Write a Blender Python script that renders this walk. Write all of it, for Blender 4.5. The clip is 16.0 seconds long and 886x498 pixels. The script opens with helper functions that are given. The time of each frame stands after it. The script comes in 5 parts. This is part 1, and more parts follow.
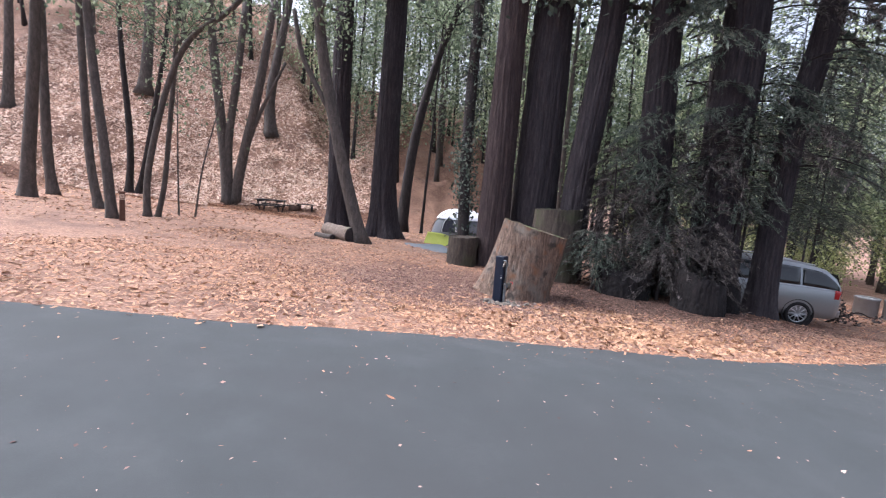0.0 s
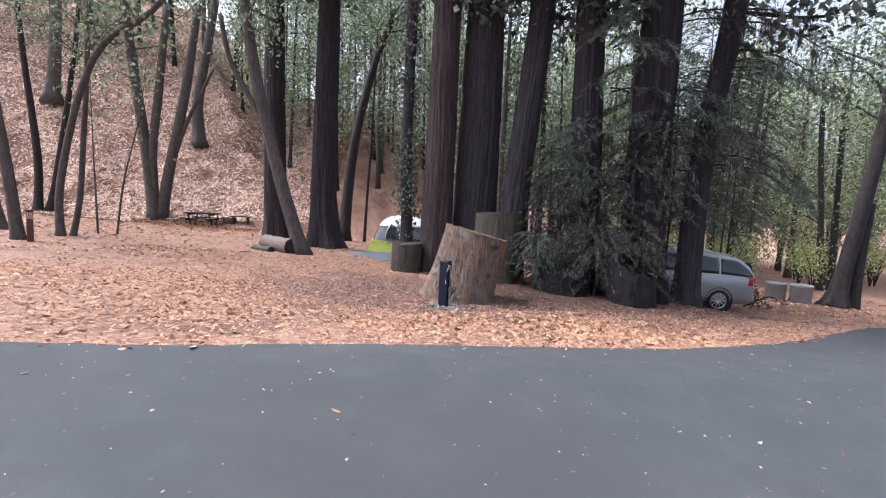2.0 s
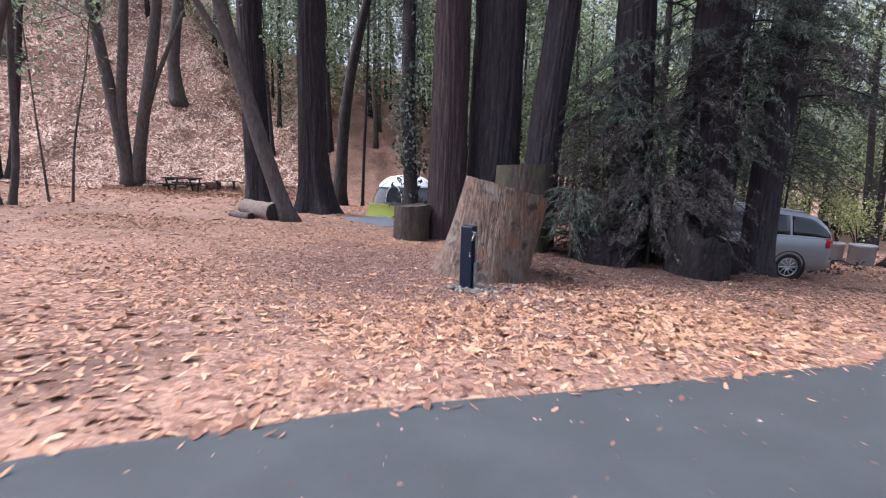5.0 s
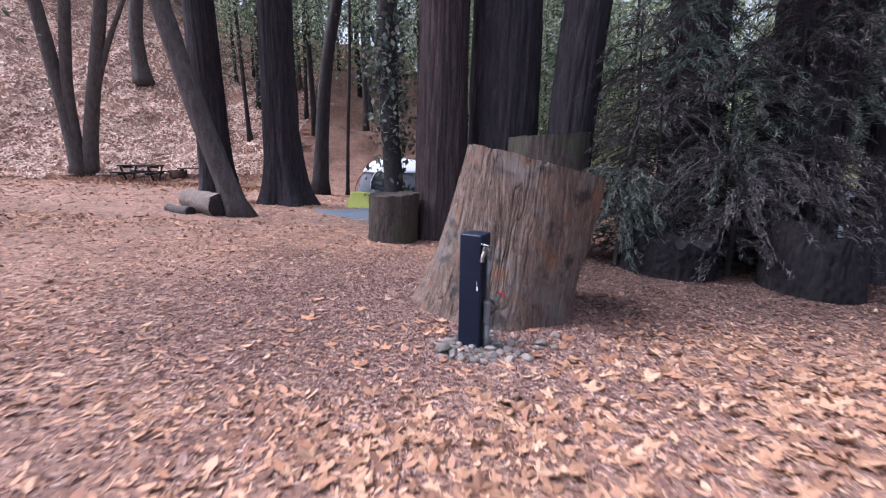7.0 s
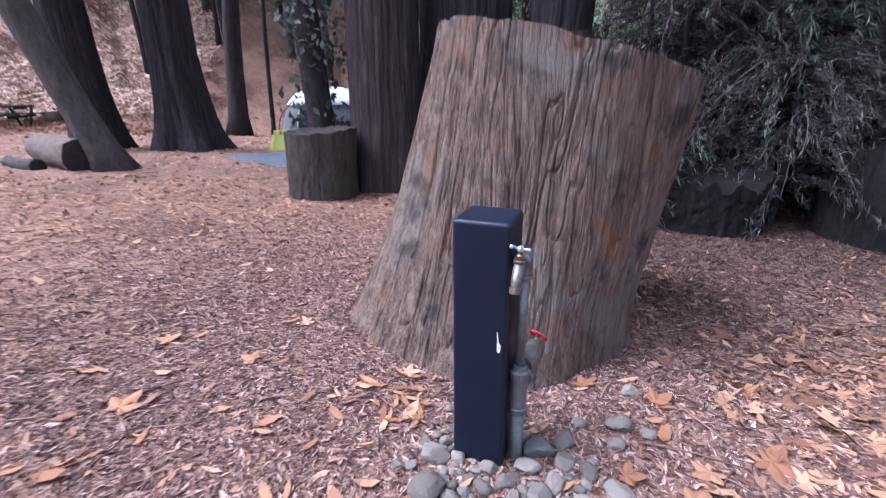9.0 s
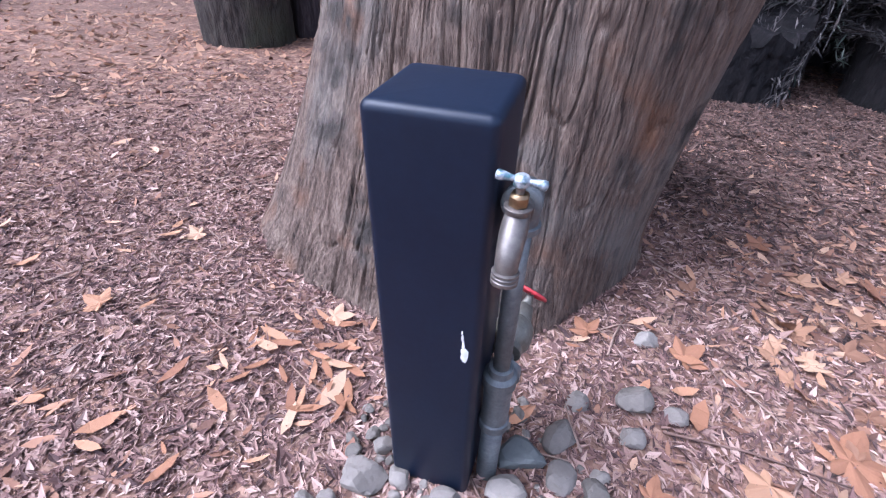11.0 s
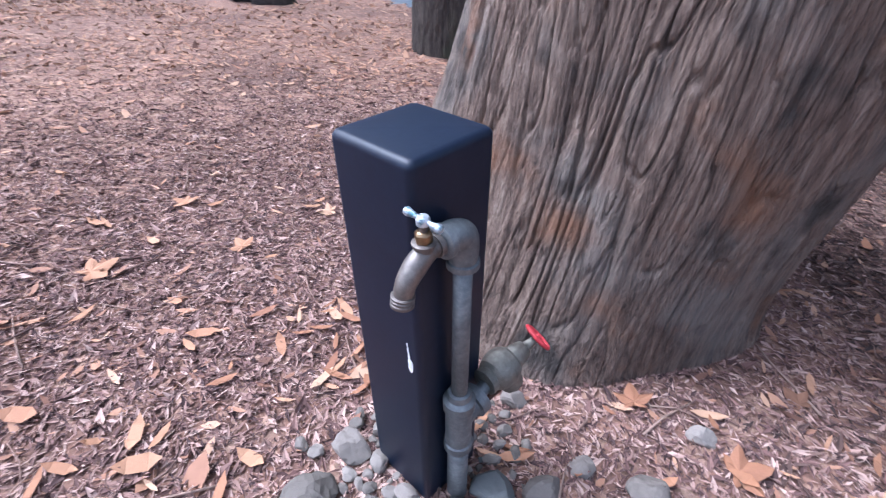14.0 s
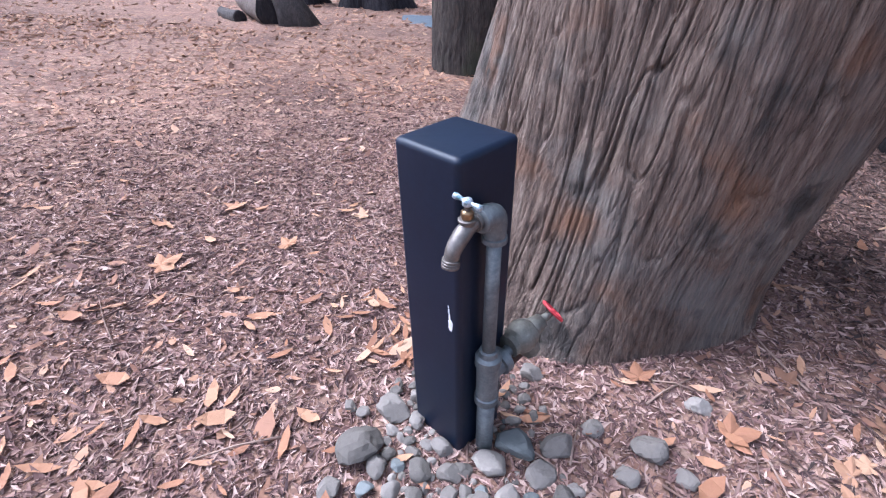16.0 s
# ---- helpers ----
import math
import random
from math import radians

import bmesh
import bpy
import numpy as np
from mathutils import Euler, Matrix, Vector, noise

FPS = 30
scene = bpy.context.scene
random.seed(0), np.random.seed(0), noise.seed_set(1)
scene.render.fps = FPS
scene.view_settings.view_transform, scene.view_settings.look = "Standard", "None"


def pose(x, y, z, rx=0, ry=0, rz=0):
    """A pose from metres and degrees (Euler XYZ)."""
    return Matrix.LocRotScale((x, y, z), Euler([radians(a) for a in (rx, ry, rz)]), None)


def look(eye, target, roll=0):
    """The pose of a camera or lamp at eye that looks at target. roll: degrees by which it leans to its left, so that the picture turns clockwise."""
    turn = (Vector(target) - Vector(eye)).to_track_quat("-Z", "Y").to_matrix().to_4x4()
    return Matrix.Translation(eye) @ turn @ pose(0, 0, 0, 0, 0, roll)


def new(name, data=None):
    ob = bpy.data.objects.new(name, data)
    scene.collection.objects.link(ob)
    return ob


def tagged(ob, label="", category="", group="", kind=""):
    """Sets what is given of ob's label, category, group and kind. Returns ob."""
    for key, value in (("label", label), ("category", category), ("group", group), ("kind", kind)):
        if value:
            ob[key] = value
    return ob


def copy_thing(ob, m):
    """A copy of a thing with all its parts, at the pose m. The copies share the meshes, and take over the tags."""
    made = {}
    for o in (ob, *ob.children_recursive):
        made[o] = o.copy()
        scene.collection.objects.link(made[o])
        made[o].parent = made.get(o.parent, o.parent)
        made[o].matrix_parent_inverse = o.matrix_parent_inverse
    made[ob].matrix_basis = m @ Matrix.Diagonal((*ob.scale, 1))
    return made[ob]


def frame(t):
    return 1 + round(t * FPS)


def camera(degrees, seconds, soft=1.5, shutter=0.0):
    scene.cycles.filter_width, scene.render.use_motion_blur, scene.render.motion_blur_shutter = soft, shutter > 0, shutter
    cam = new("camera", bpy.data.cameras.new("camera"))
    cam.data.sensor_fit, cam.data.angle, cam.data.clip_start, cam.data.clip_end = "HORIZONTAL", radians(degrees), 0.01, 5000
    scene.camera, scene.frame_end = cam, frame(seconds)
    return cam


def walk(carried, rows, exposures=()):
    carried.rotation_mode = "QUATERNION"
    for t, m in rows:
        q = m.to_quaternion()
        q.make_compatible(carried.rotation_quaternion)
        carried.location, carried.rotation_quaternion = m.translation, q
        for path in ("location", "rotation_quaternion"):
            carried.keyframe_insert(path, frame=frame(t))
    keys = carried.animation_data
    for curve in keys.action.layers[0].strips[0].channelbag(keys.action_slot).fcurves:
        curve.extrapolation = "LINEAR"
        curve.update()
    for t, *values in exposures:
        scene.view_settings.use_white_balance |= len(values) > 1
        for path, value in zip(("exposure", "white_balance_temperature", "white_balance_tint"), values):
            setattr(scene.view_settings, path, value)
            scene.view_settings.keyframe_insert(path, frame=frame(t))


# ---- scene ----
cam = camera(88.3, 16.0, soft=1.1, shutter=0.5)
PATH = [
    (0, (-0.055, -0.213, 2.127), (-0.049, 1.771, 1.87), 4.4),
    (0.5, (-0.064, -0.239, 2.133), (0.024, 1.745, 1.898), 4.4),
    (1, (-0.050, -0.248, 2.133), (0.133, 1.733, 1.927), 4),
    (1.5, (-0.042, -0.235, 2.136), (0.198, 1.739, 1.933), 3.1),
    (2, (-0.024, -0.223, 2.133), (0.220, 1.75, 1.917), 2.6),
    (2.5, (0.000, -0.157, 2.09), (0.224, 1.813, 1.836), 2.7),
    (3, (-0.046, 0.152, 2.059), (0.162, 2.121, 1.787), 2.3),
    (3.5, (-0.076, 0.575, 1.995), (0.133, 2.538, 1.682), 2.1),
    (4, (-0.106, 1.022, 1.95), (0.110, 2.979, 1.61), 2.0),
    (4.2, (-0.104, 1.225, 1.932), (0.128, 3.179, 1.581), 2.0),
    (6.3, (0.294, 4.385, 1.595), (0.536, 6.329, 1.195), 0.7),
    (6.5, (0.355, 4.673, 1.586), (0.604, 6.613, 1.17), 0.6),
    (7, (0.485, 5.397, 1.534), (0.723, 7.337, 1.11), 0.7),
    (7.5, (0.53, 6.021, 1.506), (0.833, 7.945, 1.051), 0.2),
    (8, (0.567, 6.628, 1.459), (0.938, 8.52, 0.925), -0.1),
    (8.5, (0.619, 7.177, 1.374), (1.036, 9.041, 0.782), -0.5),
    (9, (0.693, 7.573, 1.294), (1.137, 9.398, 0.609), -0.7),
    (9.5, (0.828, 7.928, 1.222), (1.346, 9.651, 0.349), -0.7),
    (9.7, (0.858, 8.006, 1.197), (1.402, 9.677, 0.242), -0.9),
    (11.8, (1.131, 8.384, 1.079), (1.519, 9.897, -0.17), 2.4),
    (12, (1.196, 8.371, 1.081), (1.511, 9.904, -0.164), 3.2),
    (12.5, (1.369, 8.327, 1.097), (1.542, 9.886, -0.144), 2.7),
    (13, (1.351, 8.29, 1.134), (1.38, 9.871, -0.09), 1.1),
    (13.5, (1.318, 8.263, 1.14), (1.225, 9.85, -0.073), 0.6),
    (14, (1.328, 8.246, 1.162), (1.088, 9.842, -0.019), -0.3),
    (14.5, (1.341, 8.23, 1.179), (1.0, 9.829, 0.027), -1.6),
    (15, (1.36, 8.181, 1.2), (1.012, 9.784, 0.057), -1.4),
    (15.5, (1.339, 8.069, 1.223), (1.031, 9.683, 0.082), -1.3),
    (16, (1.315, 8.017, 1.235), (1.009, 9.637, 0.103), -1.4),
]
walk(cam, [(t, look(eye, target, roll)) for t, eye, target, roll in PATH],
     exposures=[(0.0, 1.34, 5780, 14), (4.0, 1.30, 5700, 16), (6.5, 1.14, 5480, 21), (8.5, 1.22, 5220, 22), (12.0, 1.36, 5020, 17), (16.0, 1.39, 5070, 15)])

# ---------------------------------------------------------------- light
world = bpy.data.worlds.new("sky_world")
scene.world = world
world.use_nodes = True
wn = world.node_tree
sky = wn.nodes.new("ShaderNodeTexSky")
sky.sky_type = "NISHITA"
sky.sun_disc = False
sky.sun_elevation, sky.sun_rotation = radians(57), radians(286)
sky.air_density, sky.dust_density = 1.0, 8.0
wn.nodes["Background"].inputs["Strength"].default_value = 0.13
haze = wn.nodes.new("ShaderNodeHueSaturation")
haze.inputs["Saturation"].default_value, haze.inputs["Value"].default_value = .42, 1.28
wn.links.new(sky.outputs[0], haze.inputs["Color"])
wn.links.new(haze.outputs[0], wn.nodes["Background"].inputs[0])
sun_data = bpy.data.lights.new("sun", "SUN")
sun_data.energy, sun_data.angle, sun_data.color = 1.15, radians(36), (1.0, 0.95, 0.88)
sun = new("sun", sun_data)
SUN_FROM = Vector((math.sin(radians(286)) * math.cos(radians(57)), math.cos(radians(286)) * math.cos(radians(57)), math.sin(radians(57))))
sun.matrix_world = look(SUN_FROM * 60, (0, 0, 0))

# ---------------------------------------------------------------- numbers and noise
RNG = np.random.default_rng(7)


def hash3(i, j, k, seed):
    n = (i * 374761393 + j * 668265263 + k * 2147483647 + seed * 1274126177) & 0xFFFFFFFF
    n = ((n ^ (n >> 13)) * 1274126177) & 0xFFFFFFFF
    n = n ^ (n >> 16)
    return (n & 0xFFFF) / 65535.0


def vnoise(p, seed=0):
    """Smooth value noise, -1 to 1, of an array of places."""
    p = np.asarray(p, float)
    f = np.floor(p).astype(np.int64)
    d = p - f
    d = d * d * (3 - 2 * d)
    out = np.zeros(p.shape[:-1])
    for a in (0, 1):
        for b in (0, 1):
            for c in (0, 1):
                w = (d[..., 0] if a else 1 - d[..., 0]) * (d[..., 1] if b else 1 - d[..., 1]) * (d[..., 2] if c else 1 - d[..., 2])
                out += w * hash3(f[..., 0] + a, f[..., 1] + b, f[..., 2] + c, seed)
    return out * 2 - 1


def xyz(x, y, z=0.0):
    return np.stack(np.broadcast_arrays(np.asarray(x, float), np.asarray(y, float), np.asarray(z, float)), -1)


FALL_Y = [-60, -8, 0, 3.5, 5, 6.5, 7.75, 9, 14, 20, 30, 45, 400]
FALL_Z = [1.2, .95, .85, .75, .5, .24, .07, 0, -.12, -.45, -.75, -.8, -.8]


def terrain(x, y):
    """Height of the ground: a bank down from the road, the flat site, the hillside behind."""
    x, y = np.asarray(x, float), np.asarray(y, float)
    z = (np.interp(y - .35, FALL_Y, FALL_Z) + np.interp(y, FALL_Y, FALL_Z) + np.interp(y + .35, FALL_Y, FALL_Z)) / 3
    z = z - 0.055 * np.clip(x, -60, 40)
    z = z + 0.3 * np.exp(-((x + 5) / 3) ** 2 - ((y - 7.5) / 3) ** 2)
    z = z - .38 * np.clip((x - 7.5) / 3.5, 0, 1) * np.clip((y - 10) / 2.5, 0, 1)
    spur = -.187 * x + .656 * y - 21.8
    side = ((x + 9.8) * 14 + (y - 36) * 8.2) / 16.22
    spur = spur - np.maximum(side, 0) * 1.1
    back = np.minimum(.45 * (y - 31 - 0.15 * x), 14) * np.clip((11 - x) / 8, 0, 1)
    rise = np.maximum(np.maximum(np.minimum(spur, 24), back), 0)
    rise = rise + np.minimum(rise, 1) * (0.6 * vnoise(xyz(x * .35, y * .35), 5) + 0.3 * vnoise(xyz(x * 1.1, y * 1.1), 6))
    return z + rise


EDGE_X = [-60, -12, -3.7, -2, -.6, 0, 2.8, 3.9, 7.7, 8.6, 13.9, 22, 31, 60]
EDGE_Y = [-6, 2.2, 3.3, 3.56, 4.13, 4.4, 5.2, 5.5, 7.5, 8.0, 10.8, 14.5, 16, 14]


def road_edge(x):
    x = np.asarray(x, float)
    return np.interp(x, EDGE_X, EDGE_Y) + 0.05 * vnoise(xyz(x * 1.3, 0.3), 11) + 0.025 * vnoise(xyz(x * 6, 0.7), 12)


# ---------------------------------------------------------------- mesh helpers
def make_mesh(name, verts, faces, smooth=True):
    """A mesh from vertices and a list of face arrays (each n x 3 or n x 4)."""
    verts = np.asarray(verts, np.float32).reshape(-1, 3)
    faces = [np.asarray(f, np.int32) for f in faces if len(f)]
    me = bpy.data.meshes.new(name)
    me.vertices.add(len(verts))
    me.vertices.foreach_set("co", verts.ravel())
    loops = np.concatenate([f.ravel() for f in faces])
    sizes = np.concatenate([np.full(len(f), f.shape[1], np.int32) for f in faces])
    me.loops.add(len(loops))
    me.loops.foreach_set("vertex_index", loops)
    me.polygons.add(len(sizes))
    me.polygons.foreach_set("loop_start", np.concatenate([[0], np.cumsum(sizes)[:-1]]).astype(np.int32))
    me.polygons.foreach_set("use_smooth", np.full(len(sizes), smooth))
    me.update(calc_edges=True)
    me.validate()
    return me


def thing(name, at, label, category, group="", kind="", turn=(0, 0, 0)):
    ob = new(name)
    ob.empty_display_size = 0.1
    ob.matrix_basis = pose(*at, *turn)
    return tagged(ob, label, category, group, kind)


def part(name, shape, material, parent, label="", m=None):
    """One mesh object under a thing or a part. shape: a bmesh or a mesh."""
    if isinstance(shape, bmesh.types.BMesh):
        me = bpy.data.meshes.new(name)
        shape.to_mesh(me)
        shape.free()
    else:
        me = shape
    if material and not me.materials:
        me.materials.append(material)
    ob = new(name, me)
    ob.parent = parent
    if m is not None:
        ob.matrix_basis = m
    return tagged(ob, label)


def join(*pieces):
    """Join (verts, [faces...]) pieces."""
    vs, fs, n = [], [], 0
    for v, f in pieces:
        v = np.asarray(v, float).reshape(-1, 3)
        vs.append(v)
        fs += [np.asarray(a) + n for a in f if len(a)]
        n += len(v)
    return np.concatenate(vs), fs


def spline(points, n):
    """n places along a smooth line through the points."""
    p = np.asarray(points, float)
    if len(p) < 3:
        t = np.linspace(0, 1, n)[:, None]
        return p[0] * (1 - t) + p[-1] * t
    q = np.vstack([2 * p[0] - p[1], p, 2 * p[-1] - p[-2]])
    out = []
    for s in np.linspace(0, len(p) - 1 - 1e-6, n):
        i = int(s)
        t = s - i
        a, b, c, d = q[i], q[i + 1], q[i + 2], q[i + 3]
        out.append(.5 * ((2 * b) + (c - a) * t + (2 * a - 5 * b + 4 * c - d) * t * t + (3 * b - a - 3 * c + d) * t ** 3))
    return np.array(out)


def tube(path, radii, seg=10, cap=True, bump=None):
    """A tube along a path. bump(angle, ring) scales the radius."""
    path = np.asarray(path, float)
    n = len(path)
    radii = np.broadcast_to(np.asarray(radii, float), (n,))
    tang = np.gradient(path, axis=0)
    tang /= np.linalg.norm(tang, axis=1)[:, None] + 1e-9
    ref = np.array([1.0, 0, 0]) if abs(tang[0][0]) < .9 else np.array([0, 1.0, 0])
    rings = []
    ang = np.linspace(0, 2 * np.pi, seg, endpoint=False)
    for i in range(n):
        a = ref - tang[i] * (ref @ tang[i])
        a /= np.linalg.norm(a)
        b = np.cross(tang[i], a)
        ref = a
        k = radii[i] * (bump(ang, i) if bump else 1.0)
        rings.append(path[i] + (np.cos(ang) * k)[:, None] * a + (np.sin(ang) * k)[:, None] * b)
    v = np.concatenate(rings)
    i, j = np.meshgrid(np.arange(n - 1), np.arange(seg), indexing="ij")
    j2 = (j + 1) % seg
    quads = np.stack([i * seg + j, i * seg + j2, (i + 1) * seg + j2, (i + 1) * seg + j], -1).reshape(-1, 4)
    faces = [quads]
    if cap:
        v = np.vstack([v, path[0], path[-1]])
        k = np.arange(seg)
        k2 = (k + 1) % seg
        faces.append(np.stack([np.full(seg, n * seg), k2, k], -1))
        faces.append(np.stack([np.full(seg, n * seg + 1), (n - 1) * seg + k, (n - 1) * seg + k2], -1))
    return v, faces


def box_bm(size, bevel=0.004, seg=2, m=None):
    bm = bmesh.new()
    bmesh.ops.create_cube(bm, size=1, matrix=Matrix.Diagonal((*size, 1)))
    if bevel:
        bmesh.ops.bevel(bm, geom=bm.edges[:], offset=bevel, segments=seg, affect="EDGES", profile=.6)
    if m is not None:
        bm.transform(m)
    return bm


def turned(profile, seg=20, m=None):
    """A body of revolution about z from (radius, z) pairs."""
    ang = np.linspace(0, 2 * np.pi, seg, endpoint=False)
    v = np.concatenate([np.stack([np.cos(ang) * r, np.sin(ang) * r, np.full(seg, z)], -1) for r, z in profile])
    n = len(profile)
    i, j = np.meshgrid(np.arange(n - 1), np.arange(seg), indexing="ij")
    j2 = (j + 1) % seg
    quads = np.stack([i * seg + j, i * seg + j2, (i + 1) * seg + j2, (i + 1) * seg + j], -1).reshape(-1, 4)
    if m is not None:
        v = v @ np.array(m.to_3x3()).T + np.array(m.translation)
    return v, [quads]


def rotations(n, tilt, rng):
    """n turns about z followed by a random tilt (radians, one deviation)."""
    a, b, c = rng.uniform(0, 2 * np.pi, n), rng.normal(0, tilt, n), rng.normal(0, tilt, n)
    ca, sa, cb, sb, cc, sc = np.cos(a), np.sin(a), np.cos(b), np.sin(b), np.cos(c), np.sin(c)
    r = np.empty((n, 3, 3))
    r[:, 0] = np.stack([ca * cb, ca * sb * sc - sa * cc, ca * sb * cc + sa * sc], -1)
    r[:, 1] = np.stack([sa * cb, sa * sb * sc + ca * cc, sa * sb * cc - ca * sc], -1)
    r[:, 2] = np.stack([-sb, cb * sc, cb * cc], -1)
    return r


LEAF_V = np.array([(-.5, 0, .03), (-.2, -.16, 0), (-.2, .16, 0), (.22, -.15, .02), (.22, .15, .02), (.5, 0, .07)])
LEAF_F = [np.array([(0, 1, 2), (3, 5, 4)]), np.array([(1, 3, 4, 2)])]
SPRIG_V = np.array([(-.5, 0, 0), (0, -.3, .04), (.5, 0, -.05), (0, .3, .04)])
SPRIG_F = [np.array([(0, 1, 2, 3)])]


def maple_leaf():
    """A lobed leaf, one wide."""
    lobes = [(-40, .42), (18, .62), (90, .74), (162, .62), (220, .42)]
    pts = []
    for k, (a, r) in enumerate(lobes):
        pts += [(a - 21, r * .66), (a - 11, r * .84), (a, r), (a + 10, r * .82), (a + 21, r * .68)]
        if k < 4:
            pts.append(((a + lobes[k + 1][0]) / 2, .37))
    pts.append((270, .12))
    v = [(0, -.02, .03)] + [(r * math.cos(radians(a)), r * math.sin(radians(a)), .10 * r * r + .03 * math.sin(5 * radians(a))) for a, r in pts]
    f = np.array([(0, i, i + 1) for i in range(1, len(pts))] + [(0, len(pts), 1)])
    return np.array(v) * .8, [f]


def scatter(template, places, sizes, turns, widths=None):
    """Many copies of one small shape as one mesh."""
    tv, tf = template
    n, k = len(places), len(tv)
    loc = tv[None] * np.asarray(sizes)[:, None, None]
    if widths is not None:
        loc = loc * np.stack([np.ones(n), widths, np.ones(n)], -1)[:, None, :]
    v = np.einsum("nij,nkj->nki", turns, loc) + np.asarray(places)[:, None]
    off = (np.arange(n) * k)[:, None, None]
    return v.reshape(-1, 3), [(f[None] + off).reshape(-1, f.shape[1]) for f in tf]


# ---------------------------------------------------------------- materials
def surface(name, stops, scale=6.0, stretch=(1, 1, 1), fine=40.0, rough=0.85, bump=0.3, bump_scale=None, metal=0.0, island=0.0, random_object=0.0,
            second=None, coat=0.0, translucent=0.0, distance=0.02, spec=0.3):
    """A surface whose colour runs along stops by noise at two scales, with relief."""
    m = bpy.data.materials.new(name)
    m.use_nodes = True
    t = m.node_tree
    b = t.nodes["Principled BSDF"]
    out = t.nodes["Material Output"]
    tc = t.nodes.new("ShaderNodeTexCoord")
    mp = t.nodes.new("ShaderNodeMapping")
    mp.inputs["Scale"].default_value = stretch
    t.links.new(tc.outputs["Object"], mp.inputs["Vector"])
    n1 = t.nodes.new("ShaderNodeTexNoise")
    n1.inputs["Scale"].default_value, n1.inputs["Detail"].default_value, n1.inputs["Roughness"].default_value = scale, 5, .6
    n2 = t.nodes.new("ShaderNodeTexNoise")
    n2.inputs["Scale"].default_value, n2.inputs["Detail"].default_value, n2.inputs["Roughness"].default_value = fine, 4, .65
    for n in (n1, n2):
        t.links.new(mp.outputs[0], n.inputs["Vector"])
    mix = t.nodes.new("ShaderNodeMath")
    mix.operation = "MULTIPLY_ADD"
    mix.inputs[1].default_value = .45
    t.links.new(n2.outputs["Fac"], mix.inputs[0])
    half = t.nodes.new("ShaderNodeMath")
    half.operation = "MULTIPLY"
    half.inputs[1].default_value = .55
    t.links.new(n1.outputs["Fac"], half.inputs[0])
    t.links.new(half.outputs[0], mix.inputs[2])
    fac = mix.outputs[0]
    for amount, node, socket in ((island, "ShaderNodeNewGeometry", "Random Per Island"), (random_object, "ShaderNodeObjectInfo", "Random")):
        if amount:
            g = t.nodes.new(node)
            mx = t.nodes.new("ShaderNodeMix")
            mx.inputs[0].default_value = amount
            t.links.new(fac, mx.inputs[2])
            t.links.new(g.outputs[socket], mx.inputs[3])
            fac = mx.outputs[0]
    ramp = t.nodes.new("ShaderNodeValToRGB")
    e = ramp.color_ramp.elements
    while len(e) < len(stops):
        e.new(.5)
    for el, (p, c) in zip(e, stops):
        el.position, el.color = p, (*c, 1)
    t.links.new(fac, ramp.inputs[0])
    colour = ramp.outputs[0]
    for second in (second if isinstance(second, list) else [second] if second else []):
        # patches of a second colour: (colour, scale, low, high)
        n3 = t.nodes.new("ShaderNodeTexNoise")
        n3.inputs["Scale"].default_value, n3.inputs["Detail"].default_value = second[1], 6
        t.links.new(tc.outputs["Object"], n3.inputs["Vector"])
        mr = t.nodes.new("ShaderNodeMapRange")
        mr.inputs[1].default_value, mr.inputs[2].default_value = second[2], second[3]
        t.links.new(n3.outputs["Fac"], mr.inputs[0])
        mx = t.nodes.new("ShaderNodeMix")
        mx.data_type = "RGBA"
        mx.inputs[7].default_value = (*second[0], 1)
        t.links.new(mr.outputs[0], mx.inputs[0])
        t.links.new(colour, mx.inputs[6])
        colour = mx.outputs[2]
    t.links.new(colour, b.inputs["Base Color"])
    b.inputs["Roughness"].default_value, b.inputs["Metallic"].default_value = rough, metal
    b.inputs["Specular IOR Level"].default_value = spec
    b.inputs["Coat Weight"].default_value = coat
    if bump:
        bp = t.nodes.new("ShaderNodeBump")
        bp.inputs["Strength"].default_value, bp.inputs["Distance"].default_value = bump, distance
        src = n2
        if bump_scale:
            src = t.nodes.new("ShaderNodeTexNoise")
            src.inputs["Scale"].default_value, src.inputs["Detail"].default_value = bump_scale, 6
            t.links.new(mp.outputs[0], src.inputs["Vector"])
        t.links.new(src.outputs["Fac"], bp.inputs["Height"])
        t.links.new(bp.outputs[0], b.inputs["Normal"])
    if translucent:
        tr = t.nodes.new("ShaderNodeBsdfTranslucent")
        t.links.new(colour, tr.inputs[0])
        ms = t.nodes.new("ShaderNodeMixShader")
        ms.inputs[0].default_value = translucent
        t.links.new(b.outputs[0], ms.inputs[1])
        t.links.new(tr.outputs[0], ms.inputs[2])
        t.links.new(ms.outputs[0], out.inputs[0])
    return m


